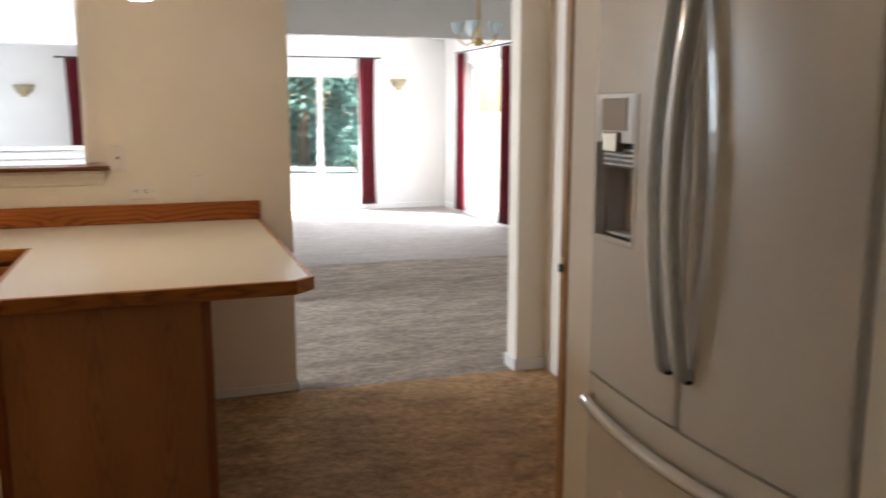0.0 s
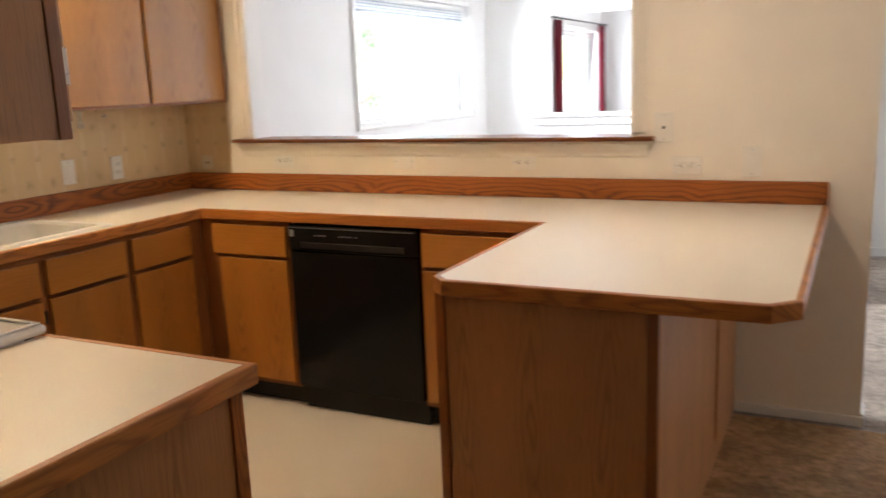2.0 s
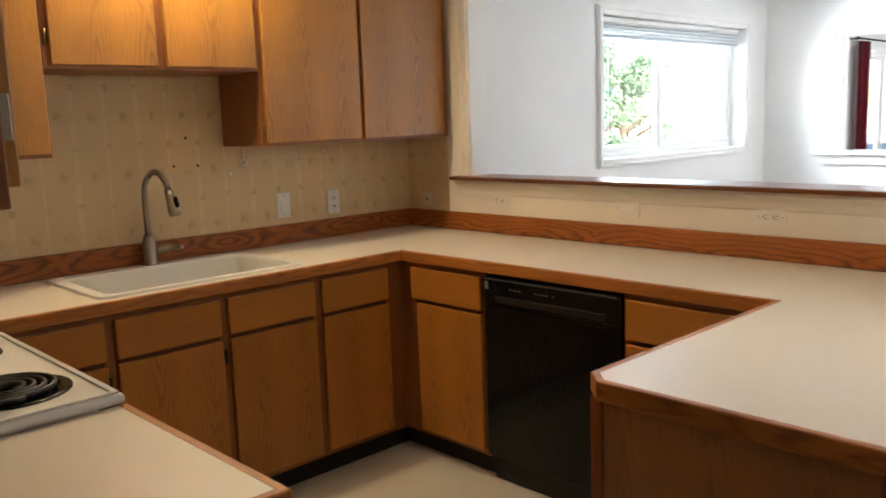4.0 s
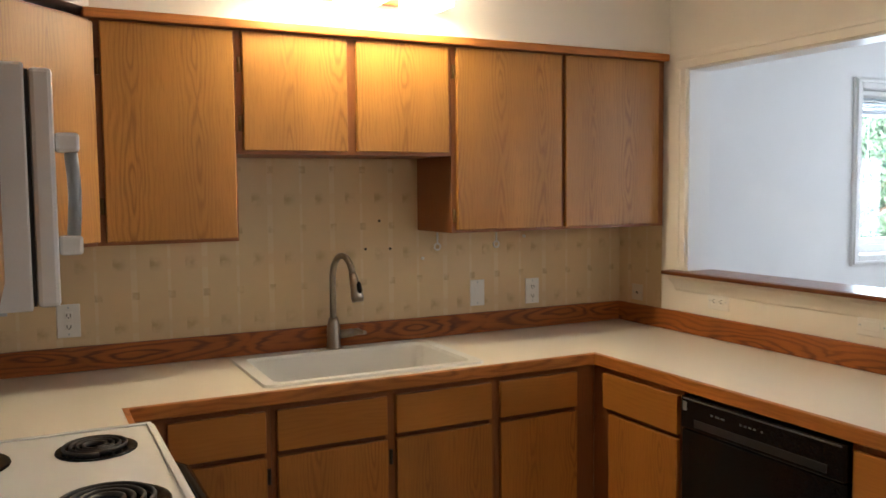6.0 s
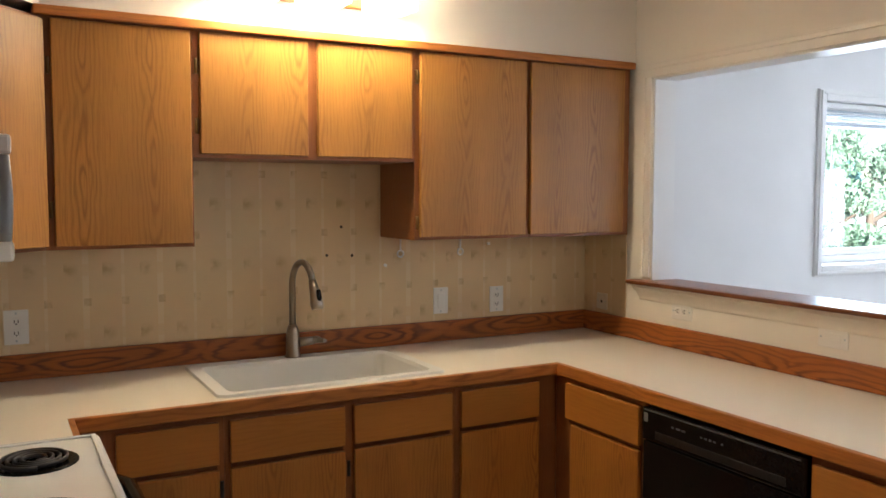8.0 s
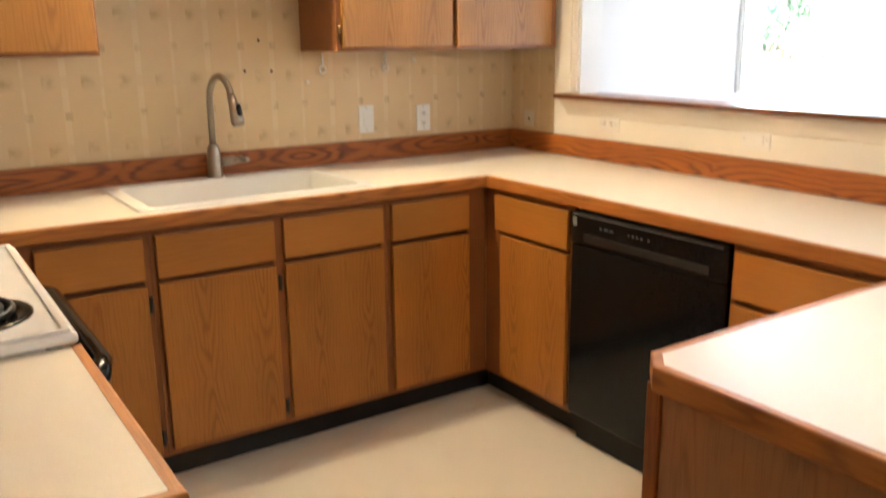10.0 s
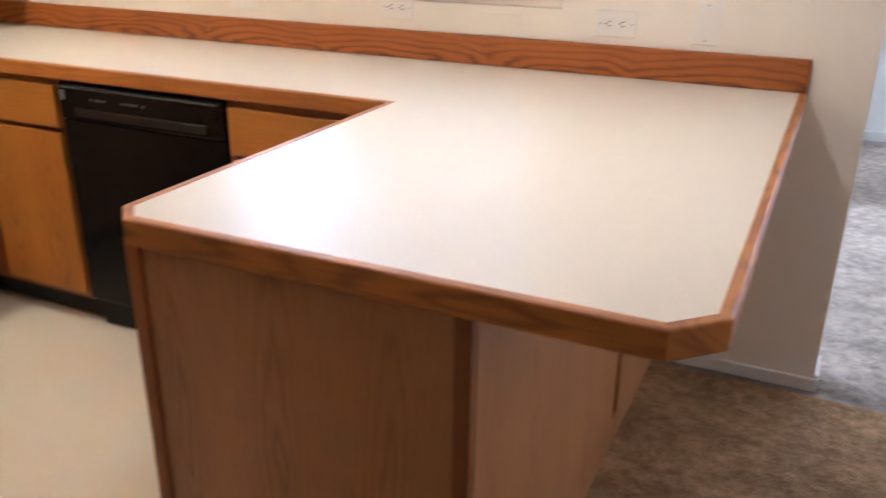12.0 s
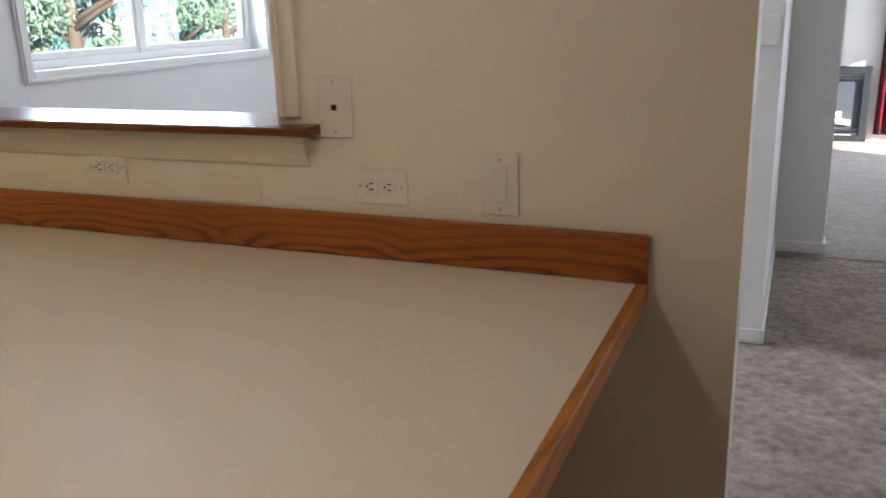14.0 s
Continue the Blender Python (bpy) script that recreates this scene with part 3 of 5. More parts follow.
def curtain(axis, plane, a0, a1, z0, z1, pleats, label, swing=0.0):
    bm = bmesh.new()
    nu, nz = pleats * 8, 10
    grid = []
    for j in range(nz + 1):
        v = j / nz
        row = []
        for i in range(nu + 1):
            u = i / nu
            w = 1 - 0.12 * math.sin(math.pi * v)
            a = (a0 + a1) / 2 + (u - 0.5) * (a1 - a0) * w + swing * (1 - v) ** 2
            d = math.sin(u * pleats * math.tau + 0.6 * math.sin(v * 3)) * 0.028 * (0.75 + 0.5 * (1 - v)) + 0.008 * math.sin(u * 11 + v * 2)
            row.append(bm.verts.new((a, plane + d, z0 + (z1 - z0) * v) if axis == "x" else (plane + d, a, z0 + (z1 - z0) * v)))
        grid.append(row)
    for r, s in zip(grid, grid[1:]):
        for i in range(nu):
            bm.faces.new((r[i], r[i + 1], s[i + 1], s[i])).smooth = True
    bmesh.ops.solidify(bm, geom=bm.faces[:], thickness=0.004)
    at = ((a0 + a1) / 2, plane, z0) if axis == "x" else (plane, (a0 + a1) / 2, z0)
    return single("curtain", bm, curtain_mat, at, label, "curtain", "red curtains")


CUR = "gathered crimson cloth curtain hanging from a thin rod"
curtain("x", 7.47, 4.13, 4.42, 0.09, 2.12, 4, CUR)
curtain("x", 7.47, 5.46, 5.69, 0.09, 2.12, 4, CUR)
curtain("x", 7.47, 1.71, 2.02, 0.09, 2.06, 4, CUR)
curtain("y", 0.29, 5.45, 5.72, 0.3, 2.05, 4, CUR)
curtain("y", 0.29, 7.22, 7.46, 0.3, 2.05, 4, CUR)
curtain("y", 6.67, 6.55, 6.76, 0.06, 2.16, 4, CUR)
curtain("y", 6.67, 5.0, 5.2, 0.06, 2.16, 4, CUR)


def rod(axis, plane, a0, a1, z, wall_at):
    at = ((a0 + a1) / 2, plane, z) if axis == "x" else (plane, (a0 + a1) / 2, z)
    root = thing("curtain_rod", at, "thin dark metal curtain rod on brackets", "curtain rod", "curtain rods")
    p = (lambda a, d: (a, d, z)) if axis == "x" else (lambda a, d: (d, a, z))
    part("bar", tube(bmesh.new(), [p(a0, plane), p(a1, plane)], 0.009, 8), rod_mat, root)
    for a in (a0 + 0.03, a1 - 0.03):
        part("bracket", tube(bmesh.new(), [p(a, plane), p(a, wall_at)], 0.007, 8), rod_mat, root)
    for a in (a0, a1):
        bm = bmesh.new()
        bmesh.ops.create_uvsphere(bm, u_segments=10, v_segments=6, radius=0.018, matrix=Matrix.Translation(p(a, plane)))
        part("finial", bm, rod_mat, root)


rod("x", 7.47, 4.06, 5.76, 2.13, 7.55)
rod("x", 7.47, 1.62, 3.0, 2.07, 7.55)
rod("y", 0.29, 5.40, 7.49, 2.07, 0.21)
rod("y", 6.67, 4.95, 6.80, 2.18, 6.75)


def sconce(x, z):
    root = thing("wall_sconce", (x, 7.55, z - 0.07), "small unlit half-bowl opal glass wall sconce", "wall lamp", "wall sconces")
    bm = bmesh.new()
    pr = [(0.02, 0.0), (0.06, 0.015), (0.10, 0.06), (0.125, 0.13)]
    n = 12
    rows = [[bm.verts.new((x - r * math.cos(math.pi * k / n), 7.548 - r * 0.85 * math.sin(math.pi * k / n), z - 0.07 + h)) for k in range(n + 1)] for r, h in pr]
    for a, b in zip(rows, rows[1:]):
        for k in range(n):
            bm.faces.new((a[k], a[k + 1], b[k + 1], b[k])).smooth = True
    bm.faces.new(rows[0])
    bmesh.ops.solidify(bm, geom=bm.faces[:], thickness=0.004)
    part("bowl", bm, opal, root)
    part("back_plate", slab(x - 0.04, x + 0.04, 7.535, 7.55, z - 0.09, z + 0.03, 0.004), brass, root, "brass back plate")
    bm = bmesh.new()
    bmesh.ops.create_uvsphere(bm, u_segments=10, v_segments=6, radius=0.017, matrix=Matrix.Translation((x, 7.52, z - 0.077)))
    part("finial", bm, brass, root)


sconce(1.22, 1.67)
sconce(6.05, 1.79)

fire = thing("gas_fireplace", (3.72, 7.55, 0.0), "grey metal gas fireplace with pale ceramic logs", "fireplace")
bm = bmesh.new()
box(bm, 3.35, 3.42, 7.50, 7.55, 0.012, 0.73, 0.004), box(bm, 4.01, 4.08, 7.50, 7.55, 0.012, 0.73, 0.004), box(bm, 3.4205, 4.0095, 7.50, 7.55, 0.66, 0.73, 0.004), box(bm, 3.4205, 4.0095, 7.50, 7.55, 0.012, 0.07, 0.004)
part("surround", bm, firebox_mat, fire)
for z in (0.60, 0.625, 0.09, 0.115):
    part("louvre", slab(3.425, 4.005, 7.512, 7.545, z, z + 0.014, 0.003), firebox_mat, fire)
part("firebox_back", slab(3.4205, 4.0095, 7.54, 7.549, 0.135, 0.595), speckle("grey_firebox", (0.055, 0.068, 0.085), 0.5, 0.1, 80), fire)
bm = bmesh.new()
tube(bm, [(3.5, 7.525, 0.20), (3.7, 7.52, 0.22), (3.93, 7.525, 0.19)], [0.03, 0.035, 0.028], 9), tube(bm, [(3.6, 7.525, 0.26), (3.85, 7.52, 0.27)], [0.028, 0.03], 9)
part("logs", bm, log_mat, fire, "pale ceramic logs")

# ---- countertop ----
TOP, EDGE = 0.905, 0.018
counter = thing("countertop", (0.33, -1.3, 0.86), "U-shaped cream laminate countertop with red oak edging", "countertop")


def plate(outline, holes, z0, z1):
    bm = bmesh.new()
    es = []
    for loop in (outline, *holes):
        vs = [bm.verts.new((x, y, z1)) for x, y in loop]
        es += [bm.edges.new((a, b)) for a, b in zip(vs, vs[1:] + vs[:1])]
    bmesh.ops.triangle_fill(bm, use_beauty=True, use_dissolve=False, edges=es)
    low = bmesh.ops.extrude_face_region(bm, geom=bm.faces[:])
    bmesh.ops.translate(bm, vec=(0, 0, z0 - z1), verts=[v for v in low["geom"] if isinstance(v, bmesh.types.BMVert)])
    return bm


XF, YF, PW, PS, PE, CS, CE, CT = 0.65, -0.64, 2.285, -1.57, 3.235, -2.335, 2.289, -2.295
e = EDGE
lam = [(0, 0), (0, -2.978), (0.924, -2.978), (0.924, CS - e), (XF - e, CS - e), (XF - e, YF + e), (PW + e, YF + e), (PW + e, PS + 0.055), (PW + 0.055, PS + e), (PE - 0.070, PS + e), (PE - e, PS + 0.070), (PE - e, 0)]
HOLE = [(0.10, -1.885), (0.58, -1.885), (0.58, -1.12), (0.10, -1.12)]
part("laminate_top", plate(lam, [HOLE], TOP - 0.03, TOP), counter_mat, counter)


def edging(path, name, parent, z0=TOP - 0.044, z1=TOP + 0.0008, mats=None):
    """Solid strips along the outer path, mitred, on the left-hand side of its direction; one mesh a strip."""
    pts = [Vector((*p, 0)) for p in path]
    nor = []
    for a, b in zip(pts, pts[1:]):
        d = (b - a).normalized()
        nor.append(Vector((-d.y, d.x, 0)))
    inner = []
    for i, p in enumerate(pts):
        if i == 0:
            inner.append(p + nor[0] * e)
        elif i == len(pts) - 1:
            inner.append(p + nor[-1] * e)
        else:
            m = (nor[i - 1] + nor[i]).normalized()
            inner.append(p + m * (e / m.dot(nor[i])))
    for i in range(len(pts) - 1):
        a, b, c, d = pts[i], pts[i + 1], inner[i + 1], inner[i]
        bm = prism(bmesh.new(), [(v.x, v.y) for v in (a, b, c, d)], z0, z1)
        top = [ed for ed in bm.edges if all(abs((v.co.xy - a.xy).cross((b - a).xy.normalized())) < 1e-4 for v in ed.verts) and abs(ed.verts[0].co.z - ed.verts[1].co.z) < 1e-4]
        bmesh.ops.bevel(bm, geom=top, offset=0.004, segments=2, affect="EDGES", profile=0.5)
        along_x = abs((b - a).x) > abs((b - a).y)
        part(name, bm, edge_x if along_x else edge_y, parent, "red oak edge strip")


edging([(PE, 0), (PE, PS + 0.063), (PE - 0.063, PS), (PW + 0.048, PS), (PW, PS + 0.048), (PW, YF), (XF, YF), (XF, CS), (0.924, CS)][::-1], "edge_strip", counter)
counter2 = thing("countertop", (1.96, -2.65, 0.86), "short cream laminate countertop beside the stove", "countertop")
part("laminate_top", plate([(1.692, -2.978), (CE - e, -2.978), (CE - e, CT - e), (1.692, CT - e)], [], TOP - 0.03, TOP), counter_mat, counter2)
edging([(CE, -2.978), (CE, CT), (1.692, CT)], "edge_strip", counter2)

# backsplash boards
BS = 0.995
single("backsplash_board", slab(0.003, 0.022, -2.977, -0.0225, TOP + 0.001, BS, 0.003), red_y, (0.01, -1.5, TOP), "red oak backsplash board under striped wallpaper", "backsplash")
single("backsplash_board", slab(0.003, 3.235, -0.022, -0.0045, TOP + 0.001, BS, 0.003), red_x, (1.6, -0.01, TOP), "red oak backsplash board under the pass-through", "backsplash")

# ---- base cabinets ----


def slab_door(axis, plane, a0, a1, z0, z1, out, thick=0.019):
    """A flat door or drawer front with eased edges, standing proud of plane towards out (+1 or -1)."""
    if axis == "y":
        return slab(plane, plane + out * thick, a0, a1, z0, z1, 0.003)
    return slab(a0, a1, plane, plane + out * thick, z0, z1, 0.003)


def hinge(axis, plane, a, z, out):
    bm = bmesh.new()
    if axis == "y":
        box(bm, plane, plane + out * 0.004, a - 0.006, a + 0.006, z - 0.026, z + 0.026, 0.001), tube(bm, [(plane + out * 0.006, a, z - 0.026), (plane + out * 0.006, a, z + 0.026)], 0.005, 8)
    else:
        box(bm, a - 0.006, a + 0.006, plane, plane + out * 0.004, z - 0.026, z + 0.026, 0.001), tube(bm, [(a, plane + out * 0.006, z - 0.026), (a, plane + out * 0.006, z + 0.026)], 0.005, 8)
    return bm


def base_cabinet(axis, front, a0, a1, doors, out, back, label, hinge_at=None, inset=0.0):
    """Carcass with a frame, a drawer front over a door in each bay."""
    at = (front, (a0 + a1) / 2, 0.1) if axis == "y" else ((a0 + a1) / 2, front, 0.1)
    root = thing("base_cabinet", at, label, "cabinet", "oak base cabinets")
    f = front - out * 0.0
    body = slab(back, f, a0, a1, 0.1, 0.66) if axis == "y" else slab(a0, a1, back, f, 0.1, 0.66)
    box(body, f - 0.02, f, a0, a1, 0.6605, 0.86) if axis == "y" else box(body, a0, a1, f, f + 0.02, 0.6605, 0.86)
    part("body", body, oak_frame, root)
    for d0, d1 in doors:
        part("drawer_front", slab_door(axis, f, d0, d1, 0.703, 0.838, out), oak_drawer_y if axis == "y" else oak_drawer_x, root)
        # Thin dark strip painted as the shaded frame between drawer and door.
        part("finger_groove", slab_door(axis, f, d0 + 0.004, d1 - 0.004, 0.6855, 0.7025, out, 0.003), oak_gap_shade, root)
        part("door", slab_door(axis, f, d0 + inset, d1, 0.124, 0.685, out), oak_base_door_warm, root)
    if hinge_at is not None:
        for z in (0.17, 0.62):
            part("hinge", hinge(axis, f, hinge_at, z, out), rod_mat, root, "small dark hinge")
    return root


OAKB = "honey oak base cabinet with drawer over flat door"
FX, FY = 0.615, -0.615
base_cabinet("y", FX, -2.338, -1.9035, [(-2.225, -1.922)], 1, 0.02, OAKB, -1.912)
base_cabinet("y", FX, -1.9025, -1.0685, [(-1.886, -1.500), (-1.467, -1.087)], 1, 0.02, "honey oak sink cabinet with two drawers and doors", -1.483)
base_cabinet("y", FX, -1.0675, FY, [(-1.049, -0.707)], 1, 0.02, OAKB + " in the corner")
base_cabinet("x", FY, FX + 0.001, 1.119, [(0.695, 1.102)], -1, -0.025, OAKB + " beside the dishwasher", None, 0.035)
base_cabinet("x", FY, 1.763, 2.294, [(1.778, 2.262)], -1, -0.025, OAKB + " beside the dishwasher")
bm = bmesh.new()
box(bm, 0.54, 0.556, -2.33, -0.556, 0.0, 0.0995), box(bm, 0.5565, 1.119, -0.556, -0.54, 0.0, 0.0995), box(bm, 1.763, 2.294, -0.556, -0.54, 0.0, 0.0995)
structure("trim_toe_kick", bm, black_matte, "black vinyl toe kick under the cabinets")

# peninsula
pen = thing("peninsula_cabinet", (2.6, -1.05, 0.0), "oak peninsula cabinet with a plain veneered end panel", "cabinet")
part("body", slab(2.311, 2.894, -1.520, -0.617, 0.0, 0.86), oak_frame, pen)
part("body_back", slab(2.295, 2.894, -0.6165, -0.025, 0.0, 0.86), oak_frame, pen)
part("end_panel", slab(2.327, 2.883, -1.535, -1.521, 0.0, 0.86), oak_panel, pen, "oak veneer end panel with cathedral grain")
part("corner_strip", slab(2.297, 2.326, -1.541, -1.5205, 0.0, 0.86, 0.002), red_z, pen)
part("corner_strip", slab(2.884, 2.912, -1.539, -1.5205, 0.0, 0.86, 0.002), oak_frame, pen)
part("side_panel", slab(2.895, 2.913, -1.5195, -0.561, 0.012, 0.86, 0.002), oak_panel, pen)
part("door_gap", slab(2.895, 2.899, -0.5605, -0.5095, 0.10, 0.859), dark_slot, pen, "dark gap beside the panel")
part("side_panel", slab(2.895, 2.913, -0.509, -0.016, 0.012, 0.86, 0.002), oak_panel, pen)
part("panel_foot", slab(2.895, 2.9125, -0.5605, -0.5095, 0.012, 0.0995), oak_panel, pen)
for d0, d1 in ((-1.50, -1.06), (-1.04, -0.66)):
    part("drawer_front", slab(2.292, 2.3105, d0, d1, 0.70, 0.838, 0.003), oak_drawer_y, pen)
    part("door", slab(2.292, 2.3105, d0, d1, 0.112, 0.683, 0.003), oak_door, pen)

# cabinet beside the stove
stc = thing("base_cabinet", (1.96, -2.65, 0.0), "oak base cabinet with an end panel beside the stove", "cabinet", "oak base cabinets")
part("body", slab(1.693, 2.248, -2.96, -2.332, 0.1, 0.86), oak_frame, stc)
part("toe_kick", slab(1.70, 2.247, -2.93, -2.40, 0.0, 0.0995), black_matte, stc)
part("end_panel", slab(2.2485, 2.262, -2.96, -2.355, 0.0, 0.86), oak_panel, stc)
part("corner_strip", slab(2.2485, 2.268, -2.3545, -2.32, 0.0, 0.86, 0.002), red_z, stc)
part("drawer_front", slab(1.71, 2.23, -2.3315, -2.313, 0.70, 0.838, 0.003), oak_drawer_x, stc)
part("door", slab(1.71, 2.23, -2.3315, -2.313, 0.112, 0.683, 0.003), oak_door, stc)
single("corner_cabinet", slab(0.02, 0.915, -2.96, -2.372, 0.0, 0.86), oak_frame, (0.45, -2.65, 0), "oak corner base cabinet beside the stove", "cabinet")

# ---- dishwasher ----
dw = thing("dishwasher", (1.43, -0.6, 0.0), "black built-in dishwasher with a plain glossy door", "dishwasher")
part("tub", slab(1.127, 1.755, -0.59, -0.03, 0.05, 0.85), black_matte, dw)
part("door", slab(1.125, 1.757, -0.632, -0.591, 0.115, 0.735, 0.005), black_gloss, dw)
part("control_panel", slab(1.125, 1.757, -0.637, -0.591, 0.738, 0.848, 0.006), black_gloss, dw, "black control panel with a pocket handle")
part("handle_scoop", slab(1.19, 1.70, -0.6405, -0.6365, 0.752, 0.778, 0.0018), speckle("satin_black", (0.012, 0.012, 0.012), 0.35, 0.05, 300), dw, "satin black scooped handle")
# Lighter grey strip paints the highlight on the panel's angled top edge.
part("trim_line", slab(1.137, 1.746, -0.6395, -0.6365, 0.838, 0.843, 0.001), speckle("dark_grey_highlight", (0.10, 0.10, 0.10), 0.35, 0.02, 300), dw)
part("badge", slab(1.135, 1.153, -0.6385, -0.6365, 0.800, 0.830), speckle("grey_badge", (0.25, 0.25, 0.24), 0.4, 0.02, 300), dw)
marking = speckle("grey_marking", (0.12, 0.12, 0.12), 0.5, 0.02, 300)
for bx0, bx1 in ((1.262, 1.272), (1.282, 1.300), (1.306, 1.322), (1.385, 1.393), (1.402, 1.412), (1.420, 1.430), (1.438, 1.448), (1.468, 1.476)):
    part("button", slab(bx0, bx1, -0.6385, -0.6365, 0.806, 0.812), marking, dw)
part("kick_plate", slab(1.125, 1.757, -0.585, -0.565, 0.0, 0.112), black_matte, dw)

# ---- sink and faucet ----
sink = thing("kitchen_sink", (0.33, -1.505, 0.75), "pale grey single-bowl drop-in sink", "sink")


def rounded(x0, x1, y0, y1, r, n=5):
    pts = []
    for cx, cy, a in ((x1 - r, y1 - r, 0), (x0 + r, y1 - r, 90), (x0 + r, y0 + r, 180), (x1 - r, y0 + r, 270)):
        pts += [(cx + r * math.cos(radians(a + 90 * k / n)), cy + r * math.sin(radians(a + 90 * k / n))) for k in range(n + 1)]
    return pts


bm = bmesh.new()
loops = [(rounded(0.065, 0.605, -1.918, -1.092, 0.03), TOP + 0.001), (rounded(0.069, 0.601, -1.914, -1.096, 0.03), TOP + 0.010), (rounded(0.135, 0.570, -1.872, -1.135, 0.035), TOP + 0.010), (rounded(0.140, 0.566, -1.866, -1.141, 0.035), TOP - 0.002), (rounded(0.155, 0.55, -1.845, -1.165, 0.045), TOP - 0.18), (rounded(0.26, 0.46, -1.7, -1.3, 0.08), TOP - 0.205)]
rings = [[bm.verts.new((x, y, z)) for x, y in lp] for lp, z in loops]
for a, b in zip(rings, rings[1:]):
    for k in range(len(a)):
        bm.faces.new((a[k], a[(k + 1) % len(a)], b[(k + 1) % len(a)], b[k]))
bm.faces.new(rings[-1])
part("basin", bm, sink_mat, sink)
part("drain", lathe(bmesh.new(), [(0.0, 0.0), (0.03, 0.001), (0.045, 0.004), (0.05, 0.0)], (0.36, -1.5, TOP - 0.203)), nickel, sink, "round metal drain")

faucet = thing("kitchen_faucet", (0.095, -1.505, TOP + 0.01), "brushed nickel gooseneck pull-down faucet on the sink", "faucet")
fz = TOP + 0.01
part("body", lathe(bmesh.new(), [(0.0, 0.0), (0.033, 0.0), (0.033, 0.006), (0.027, 0.012), (0.026, 0.08), (0.023, 0.105), (0.016, 0.125), (0.0, 0.126)], (0.095, -1.505, fz)), nickel, faucet)
SWING = Vector((math.cos(radians(15)), math.sin(radians(15)), 0))
foot = Vector((0.095, -1.505, fz))
arc = [foot + Vector((0, 0, 0.11)), foot + Vector((0, 0, 0.28))]
for k in range(1, 13):
    a = math.pi * (1 - k / 12 * 0.90)
    arc.append(foot + SWING * (0.07 + 0.07 * math.cos(a)) + Vector((0, 0, 0.28 + 0.095 * math.sin(a))))
part("neck", tube(bmesh.new(), arc, 0.0125, 14), nickel, faucet)
last = Vector(arc[-1])
DOWN = Vector((0, 0, -1))
part("spray_head", tube(bmesh.new(), [last, last + SWING * 0.012 + DOWN * 0.03, last + SWING * 0.030 + DOWN * 0.09, last + SWING * 0.034 + DOWN * 0.105], [0.0145, 0.018, 0.025, 0.021], 14), nickel, faucet)
knob = last + SWING * 0.041 + DOWN * 0.052
part("spray_button", tube(bmesh.new(), [knob + DOWN * -0.024, knob + DOWN * -0.017 + SWING * -0.001, knob + DOWN * 0.012 + SWING * 0.006, knob + DOWN * 0.02 + SWING * 0.006], [0.004, 0.009, 0.010, 0.005], 10), black_gloss, faucet, "black spray button")
part("handle_stem", tube(bmesh.new(), [(0.098, -1.482, fz + 0.055), (0.098, -1.425, fz + 0.058)], [0.018, 0.016], 12), nickel, faucet)
part("handle", tube(bmesh.new(), [(0.098, -1.424, fz + 0.058), (0.098, -1.405, fz + 0.06), (0.14, -1.40, fz + 0.062), (0.165, -1.398, fz + 0.065)], [0.015, 0.014, 0.009, 0.008], 10), nickel, faucet)

# ---- stove ----
stove = thing("electric_range", (1.265, -2.65, 0.0), "white electric coil range with a black oven door", "stove")
part("body", slab(0.889, 1.641, -2.96, -2.352, 0.03, 0.905), enamel, stove)
bm = slab(0.880, 1.653, -2.97, -2.298, 0.9065, 0.930, 0.010, 3)
part("cooktop", bm, enamel, stove, "white enamel cooktop with raised rim")
bm = bmesh.new()
for s in ((0.888, 0.902, -2.966, -2.308), (1.631, 1.645, -2.966, -2.308), (0.9025, 1.6305, -2.322, -2.308)):
    box(bm, *s, 0.930, 0.936, 0.003)
part("rim", bm, enamel, stove)
part("backguard", slab(0.889, 1.641, -2.975, -2.93, 0.931, 1.10, 0.008), enamel, stove)
part("oven_door", slab(0.90, 1.63, -2.351, -2.315, 0.24, 0.80, 0.006), black_gloss, stove)
part("control_strip", slab(0.889, 1.641, -2.351, -2.322, 0.805, 0.905, 0.006), black_gloss, stove)
part("oven_handle", tube(bmesh.new(), [(0.93, -2.315, 0.80), (0.94, -2.262, 0.815), (1.0, -2.245, 0.82), (1.53, -2.245, 0.82), (1.59, -2.262, 0.815), (1.60, -2.315, 0.80)], 0.021, 12), black_gloss, stove)
part("drawer", slab(0.90, 1.63, -2.351, -2.325, 0.05, 0.235, 0.006), enamel, stove)


def burner(x, y, r):
    part("drip_pan", lathe(bmesh.new(), [(r * 0.2, 0.0005), (r * 0.9, 0.001), (r * 1.10, 0.005), (r * 1.13, 0.004), (r * 1.14, 0.0005)], (x, y, 0.930)), black_gloss, stove, "glossy black drip pan")
    pts = []
    turns = 4.0
    for k in range(97):
        a = k / 96 * turns * math.tau
        rr = r * (0.22 + 0.74 * k / 96)
        pts.append((x + rr * math.cos(a), y + rr * math.sin(a), 0.941))
    part("coil", tube(bmesh.new(), pts, r * 0.068, 7, squash=0.7), coil_mat, stove, "spiral heating coil")


burner(1.065, -2.455, 0.082)
burner(1.465, -2.462, 0.106)
burner(1.07, -2.76, 0.108)
burner(1.47, -2.77, 0.088)
stove.location.x += 0.045

# ---- upper cabinets ----
structure("wall_soffit", prism(bmesh.new(), [(0.003, -0.001), (0.003, -2.979), (2.289, -2.979), (2.289, -2.66), (0.62, -2.66), (0.34, -2.38), (0.34, -0.001)], 2.129, CEIL), cream, "cream painted soffit above the wall cabinets")



